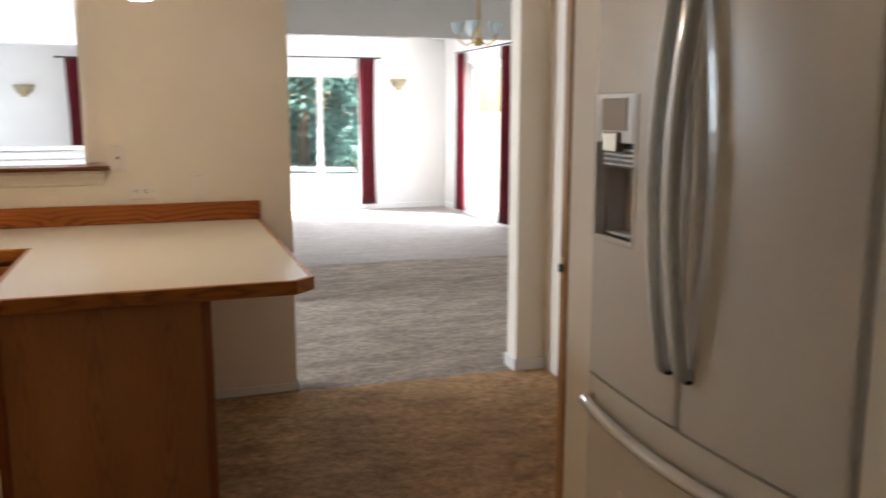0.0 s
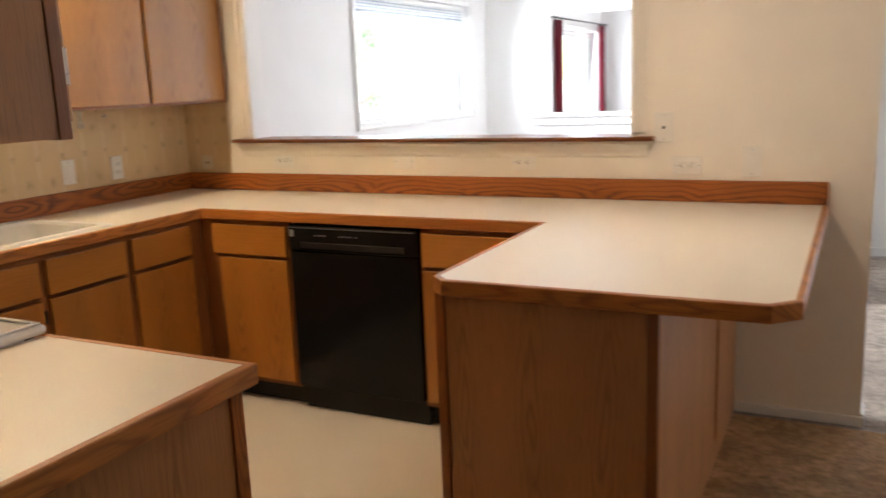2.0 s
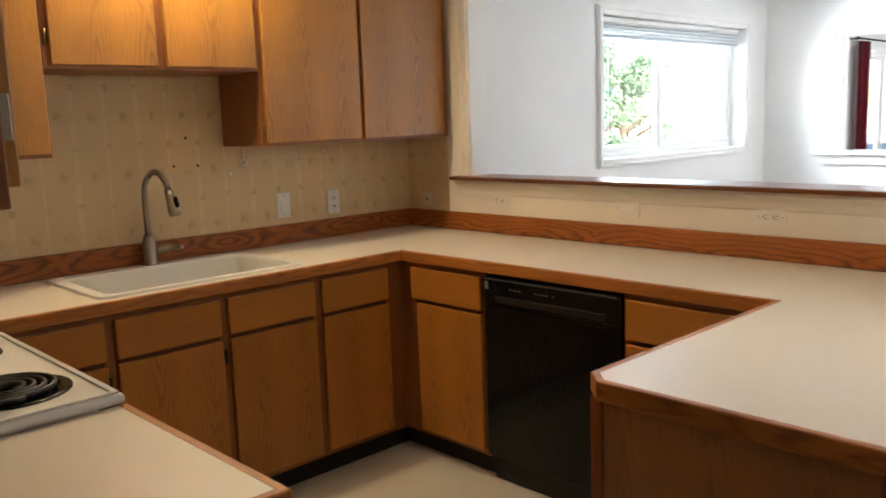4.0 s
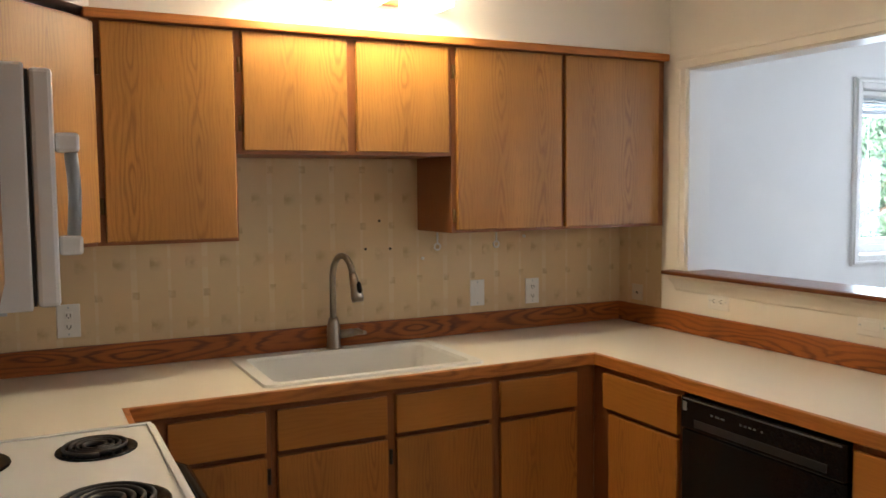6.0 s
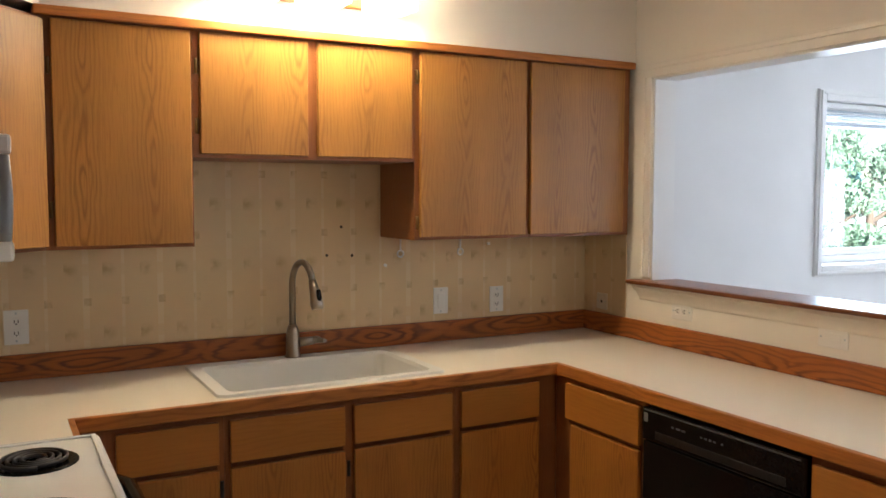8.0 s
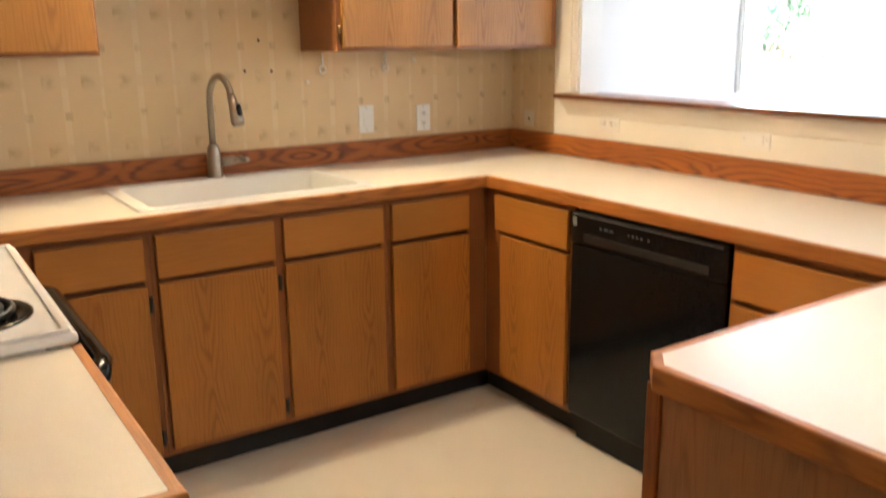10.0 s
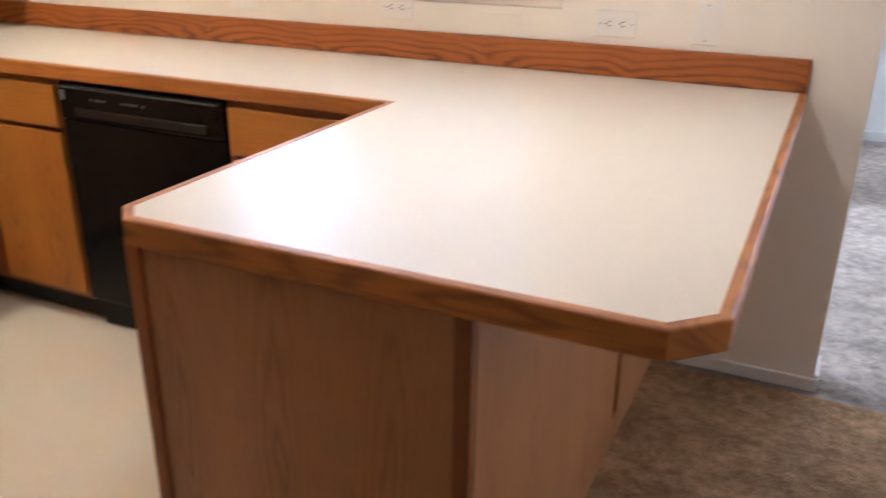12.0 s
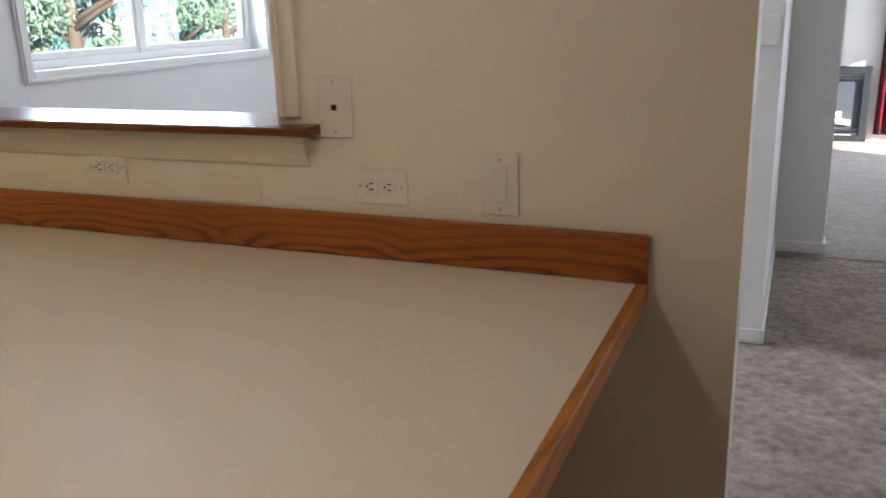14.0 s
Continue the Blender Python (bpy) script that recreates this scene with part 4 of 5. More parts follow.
def upper(y0, y1, z0, doors, label, hinges=()):
    root = thing("wall_cabinet", (0.0, (y0 + y1) / 2, z0), label, "cabinet", "oak wall cabinets")
    part("body", slab(0.004, 0.325, y0, y1, z0, 2.10), oak_frame, root)
    for d0, d1 in doors:
        part("door", slab(0.3255, 0.345, d0, d1, z0 + 0.012, 2.093, 0.003), oak_door, root)
    for hy, hz in hinges:
        part("hinge", hinge("y", 0.3255, hy, hz, 1), bronze, root, "small bronze hinge")
    return root


upper(-2.38, -1.9225, 1.372, [(-2.352, -1.930)], "tall honey oak wall cabinet with one flat door", [(-2.362, 1.95), (-2.362, 1.50)])
upper(-1.9215, -1.0885, 1.674, [(-1.899, -1.520), (-1.483, -1.105)], "short honey oak wall cabinet above the sink", [(-1.909, 1.98), (-1.909, 1.78)])
upper(-1.0875, -0.020, 1.372, [(-1.069, -0.580), (-0.557, -0.062)], "honey oak wall cabinet with two flat doors", [(-1.078, 2.0), (-1.078, 1.44)])
rail = thing("cabinet_rail", (0.18, -1.2, 2.1), "red oak top rail along the wall cabinets", "rail")
part("top_board", slab(0.004, 0.346, -2.40, -0.018, 2.1005, 2.1275), red_y, rail)
part("front_moulding", slab(0.3465, 0.364, -2.40, -0.018, 2.0985, 2.129, 0.005, 3), edge_y, rail, "rounded oak front moulding")
diag = thing("corner_wall_cabinet", (0.25, -2.7, 1.372), "diagonal oak corner cabinet with pale worn veneer", "cabinet")
part("body", prism(bmesh.new(), [(0.004, -2.382), (0.325, -2.382), (0.60, -2.655), (0.60, -2.978), (0.004, -2.978)], 1.372, 2.10), oak_frame, diag)
dd = part("door", slab(0.06, 0.44, -2.7095, -2.6905, 1.385, 2.088, 0.003), oak_door, diag)
dd.matrix_basis = pose(0.478 - 0.25, -2.512 + 2.7, 0, 0, 0, -45)
single("cabinet_over_microwave", slab(0.885, 1.645, -2.978, -2.655, 1.785, 2.10), oak_frame, (1.26, -2.8, 1.785), "oak cabinet above the microwave oven", "cabinet")
single("filler_cabinet", slab(0.601, 0.884, -2.978, -2.655, 1.372, 2.10), oak_frame, (0.74, -2.8, 1.372), "narrow oak wall cabinet beside the microwave", "cabinet")
ucs = thing("wall_cabinet", (1.96, -2.8, 1.372), "oak wall cabinet with a plain veneered end", "cabinet", "oak wall cabinets")
part("body", slab(1.65, 2.265, -2.978, -2.6635, 1.372, 2.12), oak_panel, ucs)
part("face_frame", slab(1.65, 2.268, -2.663, -2.640, 1.370, 2.12, 0.002), oak_frame, ucs)
part("door", slab(1.67, 2.25, -2.6395, -2.620, 1.395, 2.10, 0.003), oak_door, ucs)
part("hinge", slab(2.2505, 2.262, -2.639, -2.628, 1.45, 1.505, 0.001), nickel, ucs, "pale metal hinge")
part("hinge", slab(2.2505, 2.262, -2.639, -2.628, 1.95, 2.005, 0.001), nickel, ucs, "pale metal hinge")

mw = thing("microwave_oven", (1.265, -2.78, 1.36), "white over-the-range microwave oven with a bowed handle", "microwave")
part("body", slab(0.889, 1.641, -2.97, -2.6185, 1.36, 1.782, 0.004), enamel, mw)
part("door", slab(0.889, 1.641, -2.612, -2.575, 1.365, 1.775, 0.008), enamel, mw)
part("seal", slab(0.895, 1.637, -2.618, -2.6125, 1.368, 1.772), black_matte, mw, "black door seal")
for z in (1.47, 1.65):
    part("handle_mount", slab(1.583, 1.627, -2.5745, -2.535, z - 0.017, z + 0.017, 0.006), enamel, mw)
part("handle_bar", tube(bmesh.new(), [(1.605, -2.549, 1.4875), (1.605, -2.546, 1.53), (1.605, -2.545, 1.56), (1.605, -2.546, 1.59), (1.605, -2.549, 1.6325)], 0.0115, 12), speckle("steel_grey_bar", (0.30, 0.33, 0.36), 0.3, 0.02, 300), mw, "straight grey handle bar")
part("vent_grille", slab(0.9, 1.63, -2.9, -2.66, 1.354, 1.3595), grey_plastic, mw)
mw.location += Vector((0.02, 0.04, -0.016))

# ---- lamps ----
bar = thing("vanity_light_bar", (0.341, -1.51, 2.2), "lit oak bar light with white glass shades", "wall lamp")
part("back_plate", slab(0.341, 0.375, -1.895, -1.125, 2.222, 2.335, 0.006), oak_door, bar, "honey oak back plate")
for ly in SHADES:
    sh = bmesh.new()
    o = rounded(0.378, 0.53, ly - 0.082, ly + 0.082, 0.02, 3)
    inn = rounded(0.384, 0.524, ly - 0.076, ly + 0.076, 0.018, 3)
    a = [sh.verts.new((x, y, 2.206)) for x, y in o]
    b = [sh.verts.new((x, y, 2.34)) for x, y in o]
    c = [sh.verts.new((x, y, 2.206)) for x, y in inn]
    d = [sh.verts.new((x, y, 2.34)) for x, y in inn]
    for k in range(len(a)):
        j = (k + 1) % len(a)
        sh.faces.new((a[k], a[j], b[j], b[k])), sh.faces.new((c[j], c[k], d[k], d[j])), sh.faces.new((a[j], a[k], c[k], c[j])), sh.faces.new((b[k], b[j], d[j], d[k]))
    part("glass_shade", sh, shade_glow, bar, "glowing white glass shade")

pend = thing("pendant_lamp", (2.75, -0.95, 1.80), "lit white glass pendant lamp above the counter", "pendant lamp")
PX, PY, PZ = 2.75, -0.95, 1.80
part("shade", lathe(bmesh.new(), [(0.0, 0.0), (0.04, 0.004), (0.062, 0.016), (0.072, 0.034), (0.074, 0.042)], (PX, PY, PZ)), pendant_glow, pend, "glowing opal bowl")
part("rim", lathe(bmesh.new(), [(0.072, 0.040), (0.105, 0.034), (0.112, 0.042), (0.108, 0.052), (0.06, 0.06)], (PX, PY, PZ)), ivory, pend)
part("cap", lathe(bmesh.new(), [(0.06, 0.06), (0.05, 0.10), (0.02, 0.13), (0.008, 0.14)], (PX, PY, PZ)), nickel, pend)
part("rod", tube(bmesh.new(), [(PX, PY, PZ + 0.139), (PX, PY, CEIL - 0.02)], 0.006, 8), nickel, pend)
part("canopy", lathe(bmesh.new(), [(0.0, -0.03), (0.05, -0.02), (0.06, 0.0)], (PX, PY, CEIL)), nickel, pend)
# chandelier in the entry
ch = thing("chandelier", (5.14, 2.0, 1.9), "small brass and glass chandelier hanging in the entry", "chandelier")
part("stem", tube(bmesh.new(), [(5.14, 2.0, 1.93), (5.14, 2.0, 2.0), (5.14, 2.0, CEIL)], [0.012, 0.014, 0.007], 8), brass, ch)
part("hub", lathe(bmesh.new(), [(0.0, -0.03), (0.025, -0.015), (0.035, 0.01), (0.02, 0.035), (0.0, 0.05)], (5.14, 2.0, 1.93)), brass, ch)
for k in range(5):
    a = k * math.tau / 5 + 0.3
    ca, sa = math.cos(a), math.sin(a)
    part("arm", tube(bmesh.new(), [(5.14 + 0.03 * ca, 2 + 0.03 * sa, 1.94), (5.14 + 0.09 * ca, 2 + 0.09 * sa, 1.91), (5.14 + 0.15 * ca, 2 + 0.15 * sa, 1.95), (5.14 + 0.16 * ca, 2 + 0.16 * sa, 1.99)], 0.006, 6), brass, ch)
    sh = part("glass_shade", lathe(bmesh.new(), [(0.015, 0.0), (0.03, 0.02), (0.04, 0.06), (0.052, 0.09)], (5.14 + 0.16 * ca, 2 + 0.16 * sa, 1.99), 14), blue_glass, ch, "tulip glass shade")

# ---- refrigerator ----
fr = thing("refrigerator", (4.2, -2.665, 0.0), "white french-door refrigerator with bottom freezer drawer", "refrigerator")
F, Y0, Y1, YC, SEAM, BOW = 3.852, -3.100, -2.190, -2.645, 0.742, 0.030
D0, D1, DZ0, DZ1 = -2.437, -2.238, 1.108, 1.471
part("body", slab(F + 0.075, 4.60, Y0 + 0.01, Y1 - 0.01, 0.03, 1.755), fridge_mat, fr)


def front(y):
    """The bowed face common to the doors and the drawer."""
    return F - BOW * (1 - ((y - YC) / (Y0 - YC)) ** 2)


def bowed_door(bm, y0, y1, z0, z1):
    """A slab whose face follows the bow and whose long edges are rounded."""
    rim = (0.0, 0.001, 0.003, 0.006, 0.010, 0.016)
    ys = [y0 + d for d in rim] + [y0 + 0.016 + (y1 - y0 - 0.032) * k / 24 for k in range(1, 24)] + [y1 - d for d in rim[::-1]]
    pts = []
    for y in ys:
        t = min(1.0, min(y - y0, y1 - y) / 0.016)
        pts.append((front(y) + 0.016 * (1 - math.sqrt(max(0.0, 1 - (1 - t) ** 2))), y))
    return prism(bm, pts + [(F + 0.074, y1), (F + 0.074, y0)], z0, z1)


R0, R1, RZ0, RZ1 = D0 + 0.014, D1 - 0.014, DZ0 + 0.014, 1.352
def door_with_opening(y0, y1, z0, z1, hole):
    """One bowed door in a single shell, with an opening (y, y, z, z) that goes through it."""
    rim = (0.0, 0.001, 0.003, 0.006, 0.010, 0.016)
    ys = sorted({*[y0 + d for d in rim], *[y1 - d for d in rim], *hole[:2], *[y0 + 0.016 + (y1 - y0 - 0.032) * k / 24 for k in range(1, 24)]})
    zs = [z0, hole[2], hole[3], z1]
    bm = bmesh.new()
    grids = []
    for back in (False, True):
        grid = []
        for y in ys:
            t = min(1.0, min(y - y0, y1 - y) / 0.016)
            x = F + 0.074 if back else front(y) + 0.016 * (1 - math.sqrt(max(0.0, 1 - (1 - t) ** 2)))
            grid.append([bm.verts.new((x, y, z)) for z in zs])
        grids.append(grid)
    cells = {(i, j) for i in range(len(ys) - 1) for j in range(3) if not (j == 1 and hole[0] <= (ys[i] + ys[i + 1]) / 2 <= hole[1])}
    for i, j in cells:
        corners = ((i, j), (i + 1, j), (i + 1, j + 1), (i, j + 1))
        for grid in grids:
            bm.faces.new([grid[p][q] for p, q in corners])
        for k, other in enumerate(((i, j - 1), (i + 1, j), (i, j + 1), (i - 1, j))):
            if other not in cells:
                (p, q), (u, v) = corners[k], corners[(k + 1) % 4]
                bm.faces.new((grids[0][p][q], grids[0][u][v], grids[1][u][v], grids[1][p][q]))
    return bm


bm = door_with_opening(YC + 0.003, Y1, SEAM + 0.004, 1.77, (R0, R1, RZ0, RZ1))
door_n = part("door", bm, fridge_mat, fr)
part("door", bowed_door(bmesh.new(), Y0, YC - 0.003, SEAM + 0.004, 1.77), fridge_mat, fr)
part("freezer_drawer", bowed_door(bmesh.new(), Y0, Y1, 0.09, SEAM - 0.004), fridge_mat, fr)
part("gasket", slab(F + 0.01, F + 0.0745, Y0 + 0.01, Y1 - 0.01, SEAM - 0.0035, SEAM + 0.0035), dark_slot, fr, "dark seam")
part("foot_grille", slab(F + 0.06, F + 0.0745, Y0 + 0.02, Y1 - 0.02, 0.0, 0.085), dark_slot, fr)
for hy in (YC + 0.036, YC - 0.036):
    fx = front(hy)
    pts = [(fx + 0.002, hy, 0.872), (fx - 0.014, hy, 0.878)] + [(fx - 0.022 - 0.038 * math.sin(math.pi * k / 12), hy, 0.895 + (1.69 - 0.895) * k / 12) for k in range(13)] + [(fx + 0.002, hy, 1.712)]
    handle = part("handle", tube(bmesh.new(), pts, [0.014, 0.0165] + [0.0165] * 13 + [0.014], 12), pale_handle, fr, "pale grey bowed handle")
    part("handle_cap", slab(fx - 0.018, fx - 0.001, hy - 0.0175, hy + 0.0175, 0.862, 0.871, 0.003), rod_mat, handle, "dark end cap")
pts = [(front(Y1 - 0.045) + 0.004, Y1 - 0.045, 0.676)]
for k in range(15):
    y = Y1 - 0.05 - (Y1 - Y0 - 0.10) * k / 14
    pts.append((front(y) - 0.026 - 0.022 * math.sin(math.pi * k / 14), y, 0.674))
pts.append((front(Y0 + 0.045) + 0.004, Y0 + 0.045, 0.676))
part("handle", tube(bmesh.new(), pts, 0.0165, 10), fridge_mat, fr)
FD = F - 0.027
bm = bmesh.new()
box(bm, FD, F + 0.002, D0, R0, DZ0, DZ1, 0.003), box(bm, FD, F + 0.002, R1, D1, DZ0, DZ1, 0.003)
box(bm, FD, F + 0.002, R0 + 0.0005, R1 - 0.0005, DZ0, RZ0, 0.003), box(bm, FD, F + 0.002, R0 + 0.0005, R1 - 0.0005, RZ1, DZ1, 0.003)
part("dispenser_frame", bm, fridge_mat, door_n)
cavity = speckle("shaded_grey_plastic", (0.66, 0.64, 0.62), 0.42, 0.02, 200)
bm = bmesh.new()
box(bm, F + 0.055, F + 0.070, R0 + 0.001, R1 - 0.001, RZ0 + 0.001, RZ1 - 0.001)
box(bm, F + 0.003, F + 0.0545, R0 + 0.001, R0 + 0.006, RZ0 + 0.001, RZ1 - 0.001), box(bm, F + 0.003, F + 0.0545, R1 - 0.006, R1 - 0.001, RZ0 + 0.001, RZ1 - 0.001)
box(bm, F + 0.003, F + 0.0545, R0 + 0.0065, R1 - 0.0065, RZ0 + 0.001, RZ0 + 0.008)
part("dispenser_recess", bm, cavity, door_n, "grey dispenser recess")
part("dispenser_panel", slab(FD - 0.002, FD + 0.001, D0 + 0.045, D1 - 0.040, 1.382, 1.458), speckle("tan_control_panel", (0.40, 0.31, 0.21), 0.55, 0.02, 200), door_n, "tan control panel")
part("dispenser_spout", slab(FD - 0.010, F + 0.03, D0 + 0.075, D1 - 0.055, 1.330, 1.378, 0.004), nickel, door_n, "metal spout")
part("dispenser_housing", slab(F - 0.012, F + 0.0545, R0 + 0.007, R1 - 0.007, 1.292, RZ1 - 0.002, 0.004), coil_mat, door_n, "dark spout housing")
for k in range(4):
    part("dispenser_louvre", slab(F - 0.016, F - 0.0122, R0 + 0.012, R1 - 0.012, 1.297 + k * 0.012, 1.302 + k * 0.012, 0.001), pale_handle, door_n)
part("hinge_cover", slab(F + 0.03, F + 0.12, Y0 + 0.02, Y0 + 0.08, 1.771, 1.79, 0.004), grey_plastic, fr)

# oak door standing open beside the refrigerator
od = thing("oak_door", (4.25, -1.98, 0.012), "oak interior door standing open beside the refrigerator", "door")
od["kind"] = "structure"
part("leaf", slab(3.875, 4.62, -2.003, -1.967, 0.015, 2.04, 0.002), door_edge, od)
part("latch_plate", slab(3.872, 3.8765, -1.997, -1.973, 0.95, 1.01), brass, od, "brass latch plate")
part("latch", slab(3.862, 3.8715, -1.990, -1.980, 0.968, 0.992, 0.002), rod_mat, od)

# ---- plates, hooks and holes ----


def plate_on(axis, a, z, w, h, kind, material, label, side=1):
    """A wall plate on the sink wall (axis 'y') or the pass-through wall (axis 'x')."""
    base = 0.003 if axis == "y" else (0.0 if a > 0.31 else -0.004)
    at = (base, a, z - h / 2) if axis == "y" else (a, base, z - h / 2)
    root = thing("switch_plate" if kind == "switch" else "outlet_plate" if kind == "outlet" else "jack_plate", at, label, "switch" if kind == "switch" else "outlet", "wall plates")

    def bx(a0, a1, d0, d1, z0, z1, bev=0.0):
        if axis == "y":
            return slab(base + d0, base + d1, a + a0, a + a1, z + z0, z + z1, bev)
        return slab(a + a0, a + a1, base - d1, base - d0, z + z0, z + z1, bev)

    part("plate", bx(-w / 2, w / 2, 0, 0.006, -h / 2, h / 2, 0.0025), material, root)
    tall = h > w
    if kind == "switch":
        s = (0.0165, 0.033) if tall else (0.033, 0.0165)
        part("rocker", bx(-s[0], s[0], 0.0055, 0.010, -s[1], s[1], 0.002), material, root)
    if kind == "outlet":
        for k in (-1, 1):
            c = (0, k * 0.02) if tall else (k * 0.02, 0)
            part("socket", bx(c[0] - 0.015, c[0] + 0.015, 0.0055, 0.0085, c[1] - 0.014, c[1] + 0.014, 0.003), material, root)
            g = (c[0], c[1] - 0.0085) if tall else (c[0] - 0.0095, c[1])
            part("ground_hole", bx(g[0] - 0.0022, g[0] + 0.0022, 0.0085, 0.0090, g[1] - 0.0022, g[1] + 0.0022), dark_slot, root)
            for j in (-1, 1):
                part("slot", bx(c[0] - 0.0045, c[0] + 0.0045, 0.0085, 0.0090, c[1] + j * 0.006 - 0.0014, c[1] + j * 0.006 + 0.0014) if not tall else bx(c[0] + j * 0.006 - 0.0014, c[0] + j * 0.006 + 0.0014, 0.0085, 0.0090, c[1] - 0.0055, c[1] + 0.0055), dark_slot, root)
    if kind == "jack":
        part("jack", bx(-0.006, 0.006, 0.0055, 0.0075, -0.007, 0.005, 0.001), dark_slot, root)
    for k in (-1, 1):
        c = (0, k * (h / 2 - 0.012)) if tall else (k * (w / 2 - 0.012), 0)
        part("screw", bx(c[0] - 0.003, c[0] + 0.003, 0.0055, 0.0072, c[1] - 0.003, c[1] + 0.003, 0.001), grey_plastic, root)


plate_on("y", -0.80, 1.084, 0.072, 0.116, "switch", plastic, "white rocker switch plate on striped wallpaper")
plate_on("y", -0.511, 1.075, 0.072, 0.116, "outlet", plastic, "white double outlet plate on striped wallpaper")
plate_on("y", -2.464, 1.09, 0.078, 0.12, "outlet", plastic, "white double outlet plate on striped wallpaper")
plate_on("x", 0.14, 1.05, 0.075, 0.075, "jack", ivory, "small ivory jack plate beside the corner")
plate_on("x", 0.653, 1.064, 0.116, 0.072, "outlet", wall_plate, "painted horizontal outlet plate under the ledge")
plate_on("x", 1.366, 1.062, 0.116, 0.072, "switch", wall_plate, "painted horizontal switch plate under the ledge")
plate_on("x", 1.982, 1.063, 0.116, 0.072, "outlet", wall_plate, "ivory horizontal outlet plate under the ledge")
plate_on("x", 2.699, 1.054, 0.118, 0.074, "outlet", wall_plate, "ivory horizontal outlet plate above the backsplash")
plate_on("x", 2.952, 1.071, 0.074, 0.120, "switch", wall_plate, "ivory rocker switch plate above the backsplash")
plate_on("x", 2.603, 1.212, 0.080, 0.124, "jack", wall_plate, "ivory phone jack plate beside the ledge")
single("patch_cover", slab(2.26, 2.405, -0.0025, 0, 0.997, 1.061, 0.001), cream_trim, (2.33, 0, 1.0), "painted-over flat cover patch above the backsplash", "patch")
for hx, hy in ((0.012, -0.998), (0.012, -0.704)):
    hk = thing("cup_hook", (hx, hy, 1.28), "clear adhesive hook hanging under the cabinet", "hook", "hooks")
    part("stem", tube(bmesh.new(), [(hx, hy, 1.36), (hx, hy, 1.31)], 0.004, 8), plastic, hk)
    part("loop", tube(bmesh.new(), [(hx, hy + 0.014 * math.sin(k * math.tau / 12), 1.297 + 0.014 * math.cos(k * math.tau / 12)) for k in range(13)], 0.004, 6), plastic, hk)
for hy, hz in ((-1.264, 1.416), (-1.327, 1.30), (-1.217, 1.297)):
    bm = bmesh.new()
    tube(bm, [(0.0028, hy, hz), (0.0042, hy, hz)], 0.006, 10)
    single("screw_hole", bm, dark_slot, (0.003, hy, hz), "small dark screw hole in the wallpaper", "hole", "screw holes")
for ay, az in ((-1.067, 1.25), (-0.555, 1.329)):
    single("wall_anchor", tube(bmesh.new(), [(0.002, ay, az), (0.012, ay, az)], 0.007, 8), plastic, (0.003, ay, az), "small white wall anchor in the wallpaper", "anchor", "wall anchors")
single("thermostat", slab(3.30, 3.375, 1.955, 1.989, 1.22, 1.33, 0.006), white_trim, (3.33, 1.99, 1.22), "small white box on the short wall's end", "thermostat")

# ---- outside ----
structure("ground", slab(-400, 400, -400, 400, -0.5, -0.12), lawn, "pale sunlit concrete patio around the house")


def foliage(bm, centre, rad, count, size, rng):
    for _ in range(count):
        d = Vector((rng.gauss(0, 1), rng.gauss(0, 1), rng.gauss(0, 1))).normalized()
        p = Vector(centre) + Vector((d.x * rad[0], d.y * rad[1], d.z * rad[2])) * rng.uniform(0.55, 1.05)
        q = Euler((rng.uniform(0, 6.3), rng.uniform(0, 6.3), rng.uniform(0, 6.3))).to_matrix()
        s = size * rng.uniform(0.6, 1.4)
        vs = [bm.verts.new(p + q @ Vector(v) * s) for v in ((-1, 0, 0), (0, -0.45, 0.12), (1, 0, 0), (0, 0.45, 0.12))]
        bm.faces.new(vs)


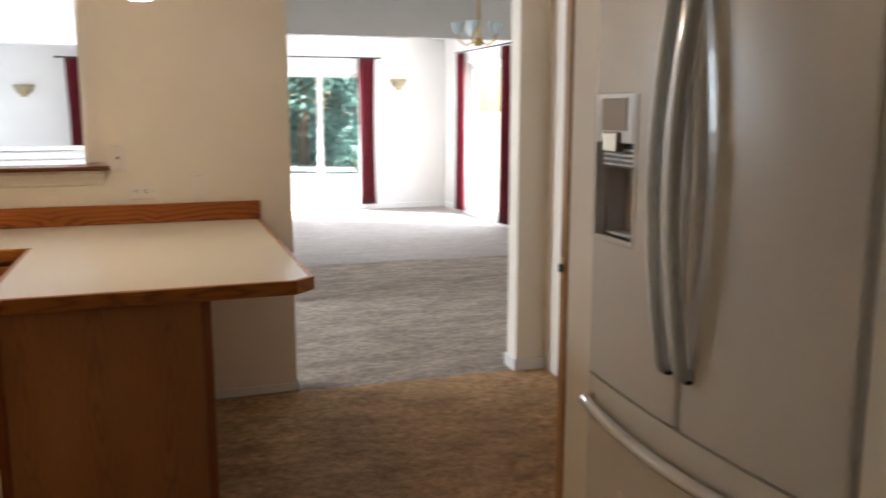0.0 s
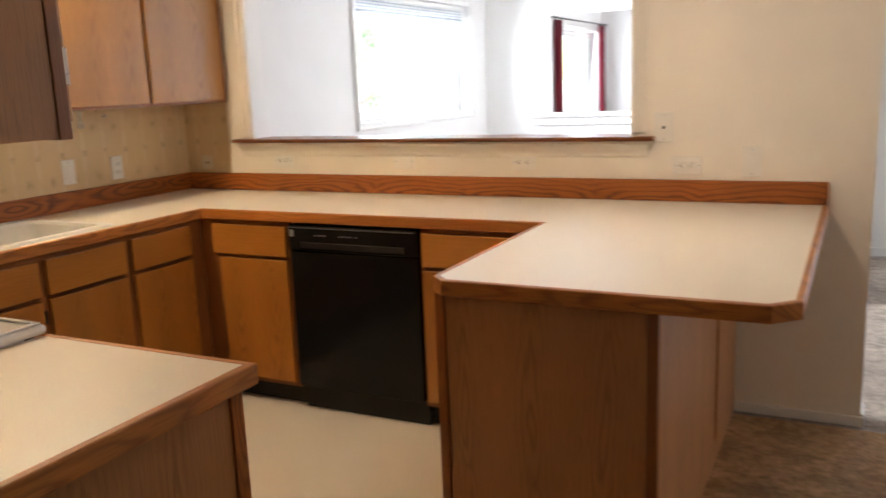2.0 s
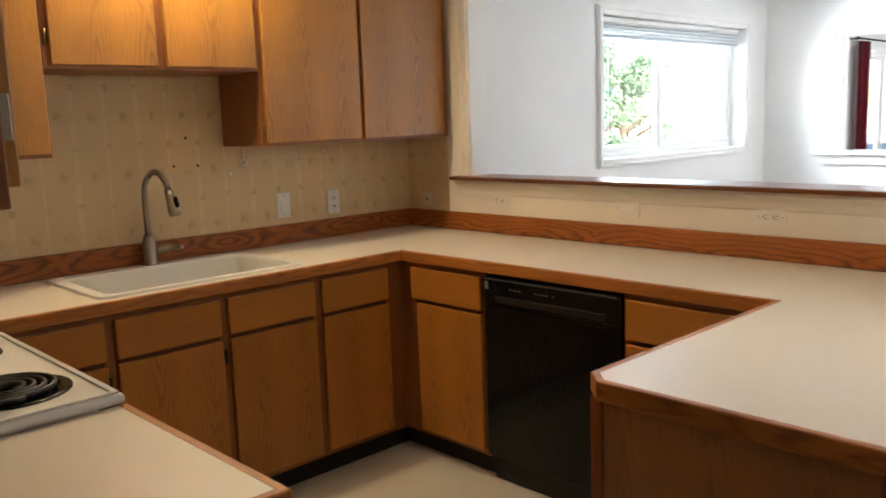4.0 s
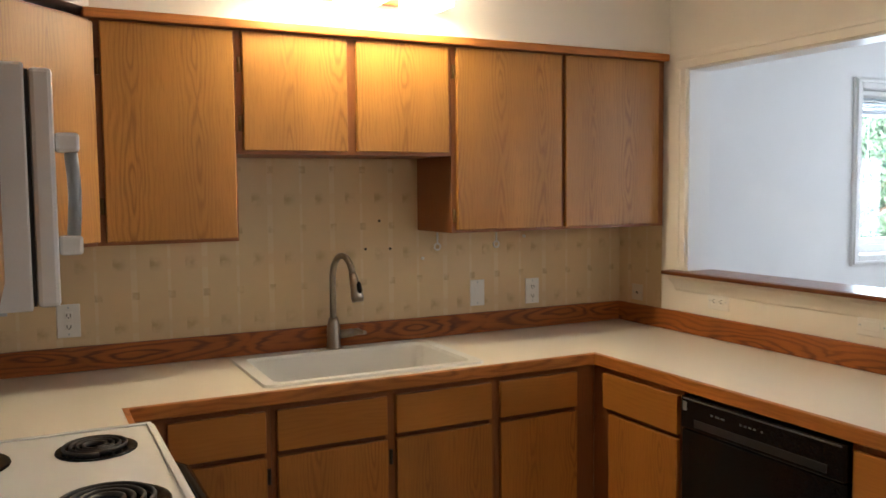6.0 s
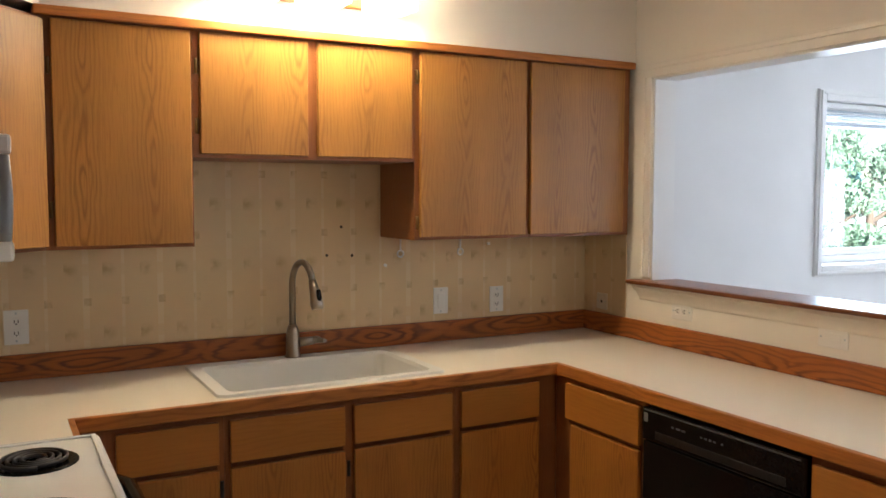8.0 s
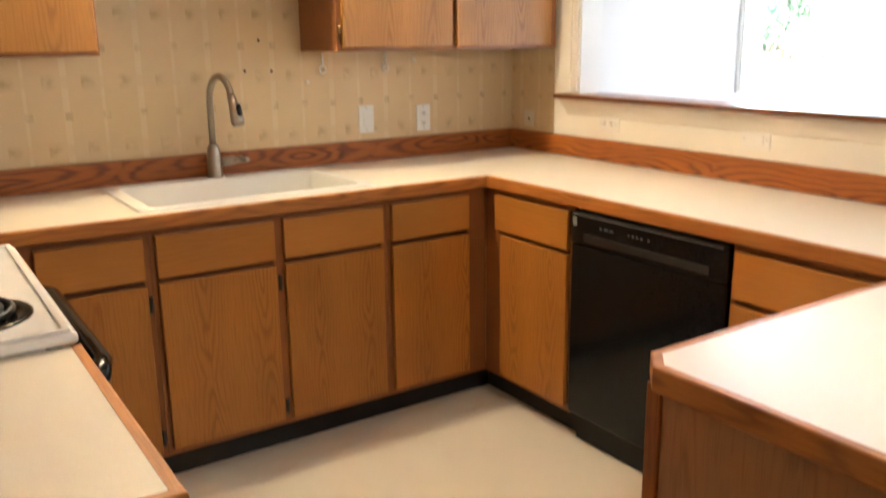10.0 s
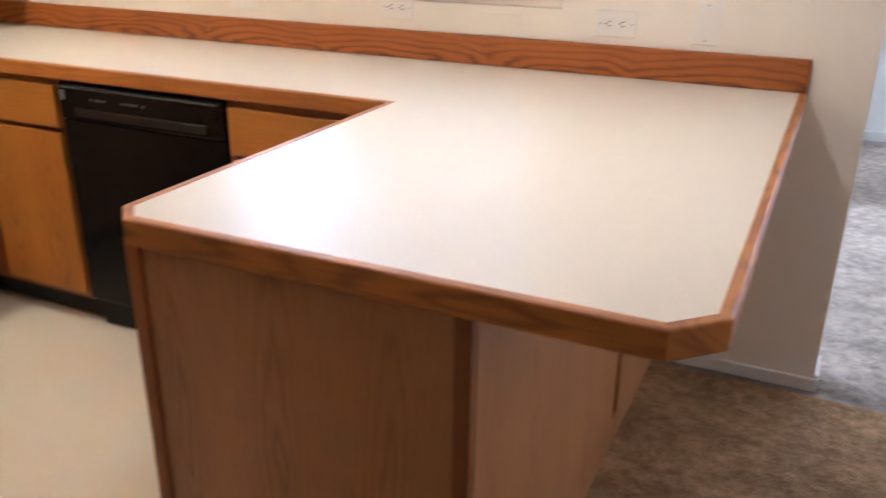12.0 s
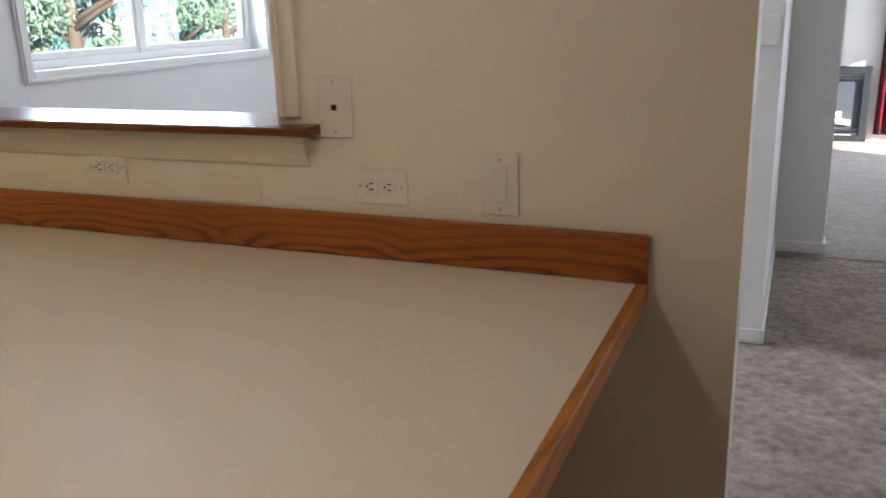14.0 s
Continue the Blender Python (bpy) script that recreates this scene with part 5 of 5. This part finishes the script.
def tree(name, at, height, spread, leaf, size, label, seed, count=5200):
    rng = random.Random(seed)
    root = thing(name, at, label, "tree", "garden trees")
    x, y, z = at
    part("trunk", tube(bmesh.new(), [(x, y, z), (x + 0.05, y, z + height * 0.3), (x, y + 0.1, z + height * 0.9)], [0.16, 0.11, 0.02], 8), bark, root)
    for k in range(5):
        a, h = rng.uniform(0, 6.3), height * rng.uniform(0.25, 0.7)
        part("limb", tube(bmesh.new(), [(x, y, z + h), (x + spread * 0.4 * math.cos(a), y + spread * 0.4 * math.sin(a), z + h + 0.3), (x + spread * 0.75 * math.cos(a), y + spread * 0.75 * math.sin(a), z + h + 0.5)], [0.06, 0.04, 0.012], 6), bark, root)
    bm = bmesh.new()
    clumps = 26
    for k in range(clumps):
        a, h = rng.uniform(0, 6.3), rng.uniform(0.02, 1.0) ** 1.25
        w = spread * (1.05 - 0.55 * h) * math.sqrt(rng.uniform(0.1, 1))
        foliage(bm, (x + w * math.cos(a), y + w * math.sin(a), z + height * h), (spread * 0.34, spread * 0.34, height * 0.11), count // clumps, size, rng)
    part("crown", bm, leaf, root)
    return root


dark = tree("conifer_tree", (4.2, 19.0, -0.12), 6.5, 1.9, leaf_dark, 0.085, "dense blue-green tree behind the patio", 3, 16000)
for x, y, s, a in ((6.6, 19.4, 1.1, 70), (8.6, 19.2, 1.1, 190), (-0.6, 20.2, 1.1, 250), (1.8, 19.7, 1.1, 130), (5.4, 22.0, 1.4, 20), (2.0, 23.0, 1.4, 300), (8.2, 23.0, 1.4, 350)):
    copy_thing(dark, pose(x, y, -0.12, 0, 0, a) @ Matrix.Scale(s, 4))
bright = tree("shrub", (7.9, 15.5, -0.12), 1.5, 0.6, leaf_light, 0.045, "bright sunlit green shrub on the patio", 5, 3500)
west = tree("garden_tree", (-6.0, 7.6, -0.12), 3.0, 1.3, leaf_light, 0.05, "sunlit green garden tree outside the window", 7, 15000)
for x, y, s, a in ((-6.6, 10.3, 1.0, 110), (-7.4, 13.0, 0.9, 240), (-5.6, 5.4, 0.8, 300)):
    copy_thing(west, pose(x, y, -0.12, 0, 0, a) @ Matrix.Scale(s, 4))
for x, y, s, a in ((-8.6, 7.6, 0.7, 10), (-9.2, 9.9, 0.8, 40), (-9.6, 12.3, 0.8, 140), (-10.5, 14.6, 0.8, 200), (-11.5, 11.2, 1.0, 80)):
    copy_thing(dark, pose(x, y, -0.12, 0, 0, a) @ Matrix.Scale(s, 4))
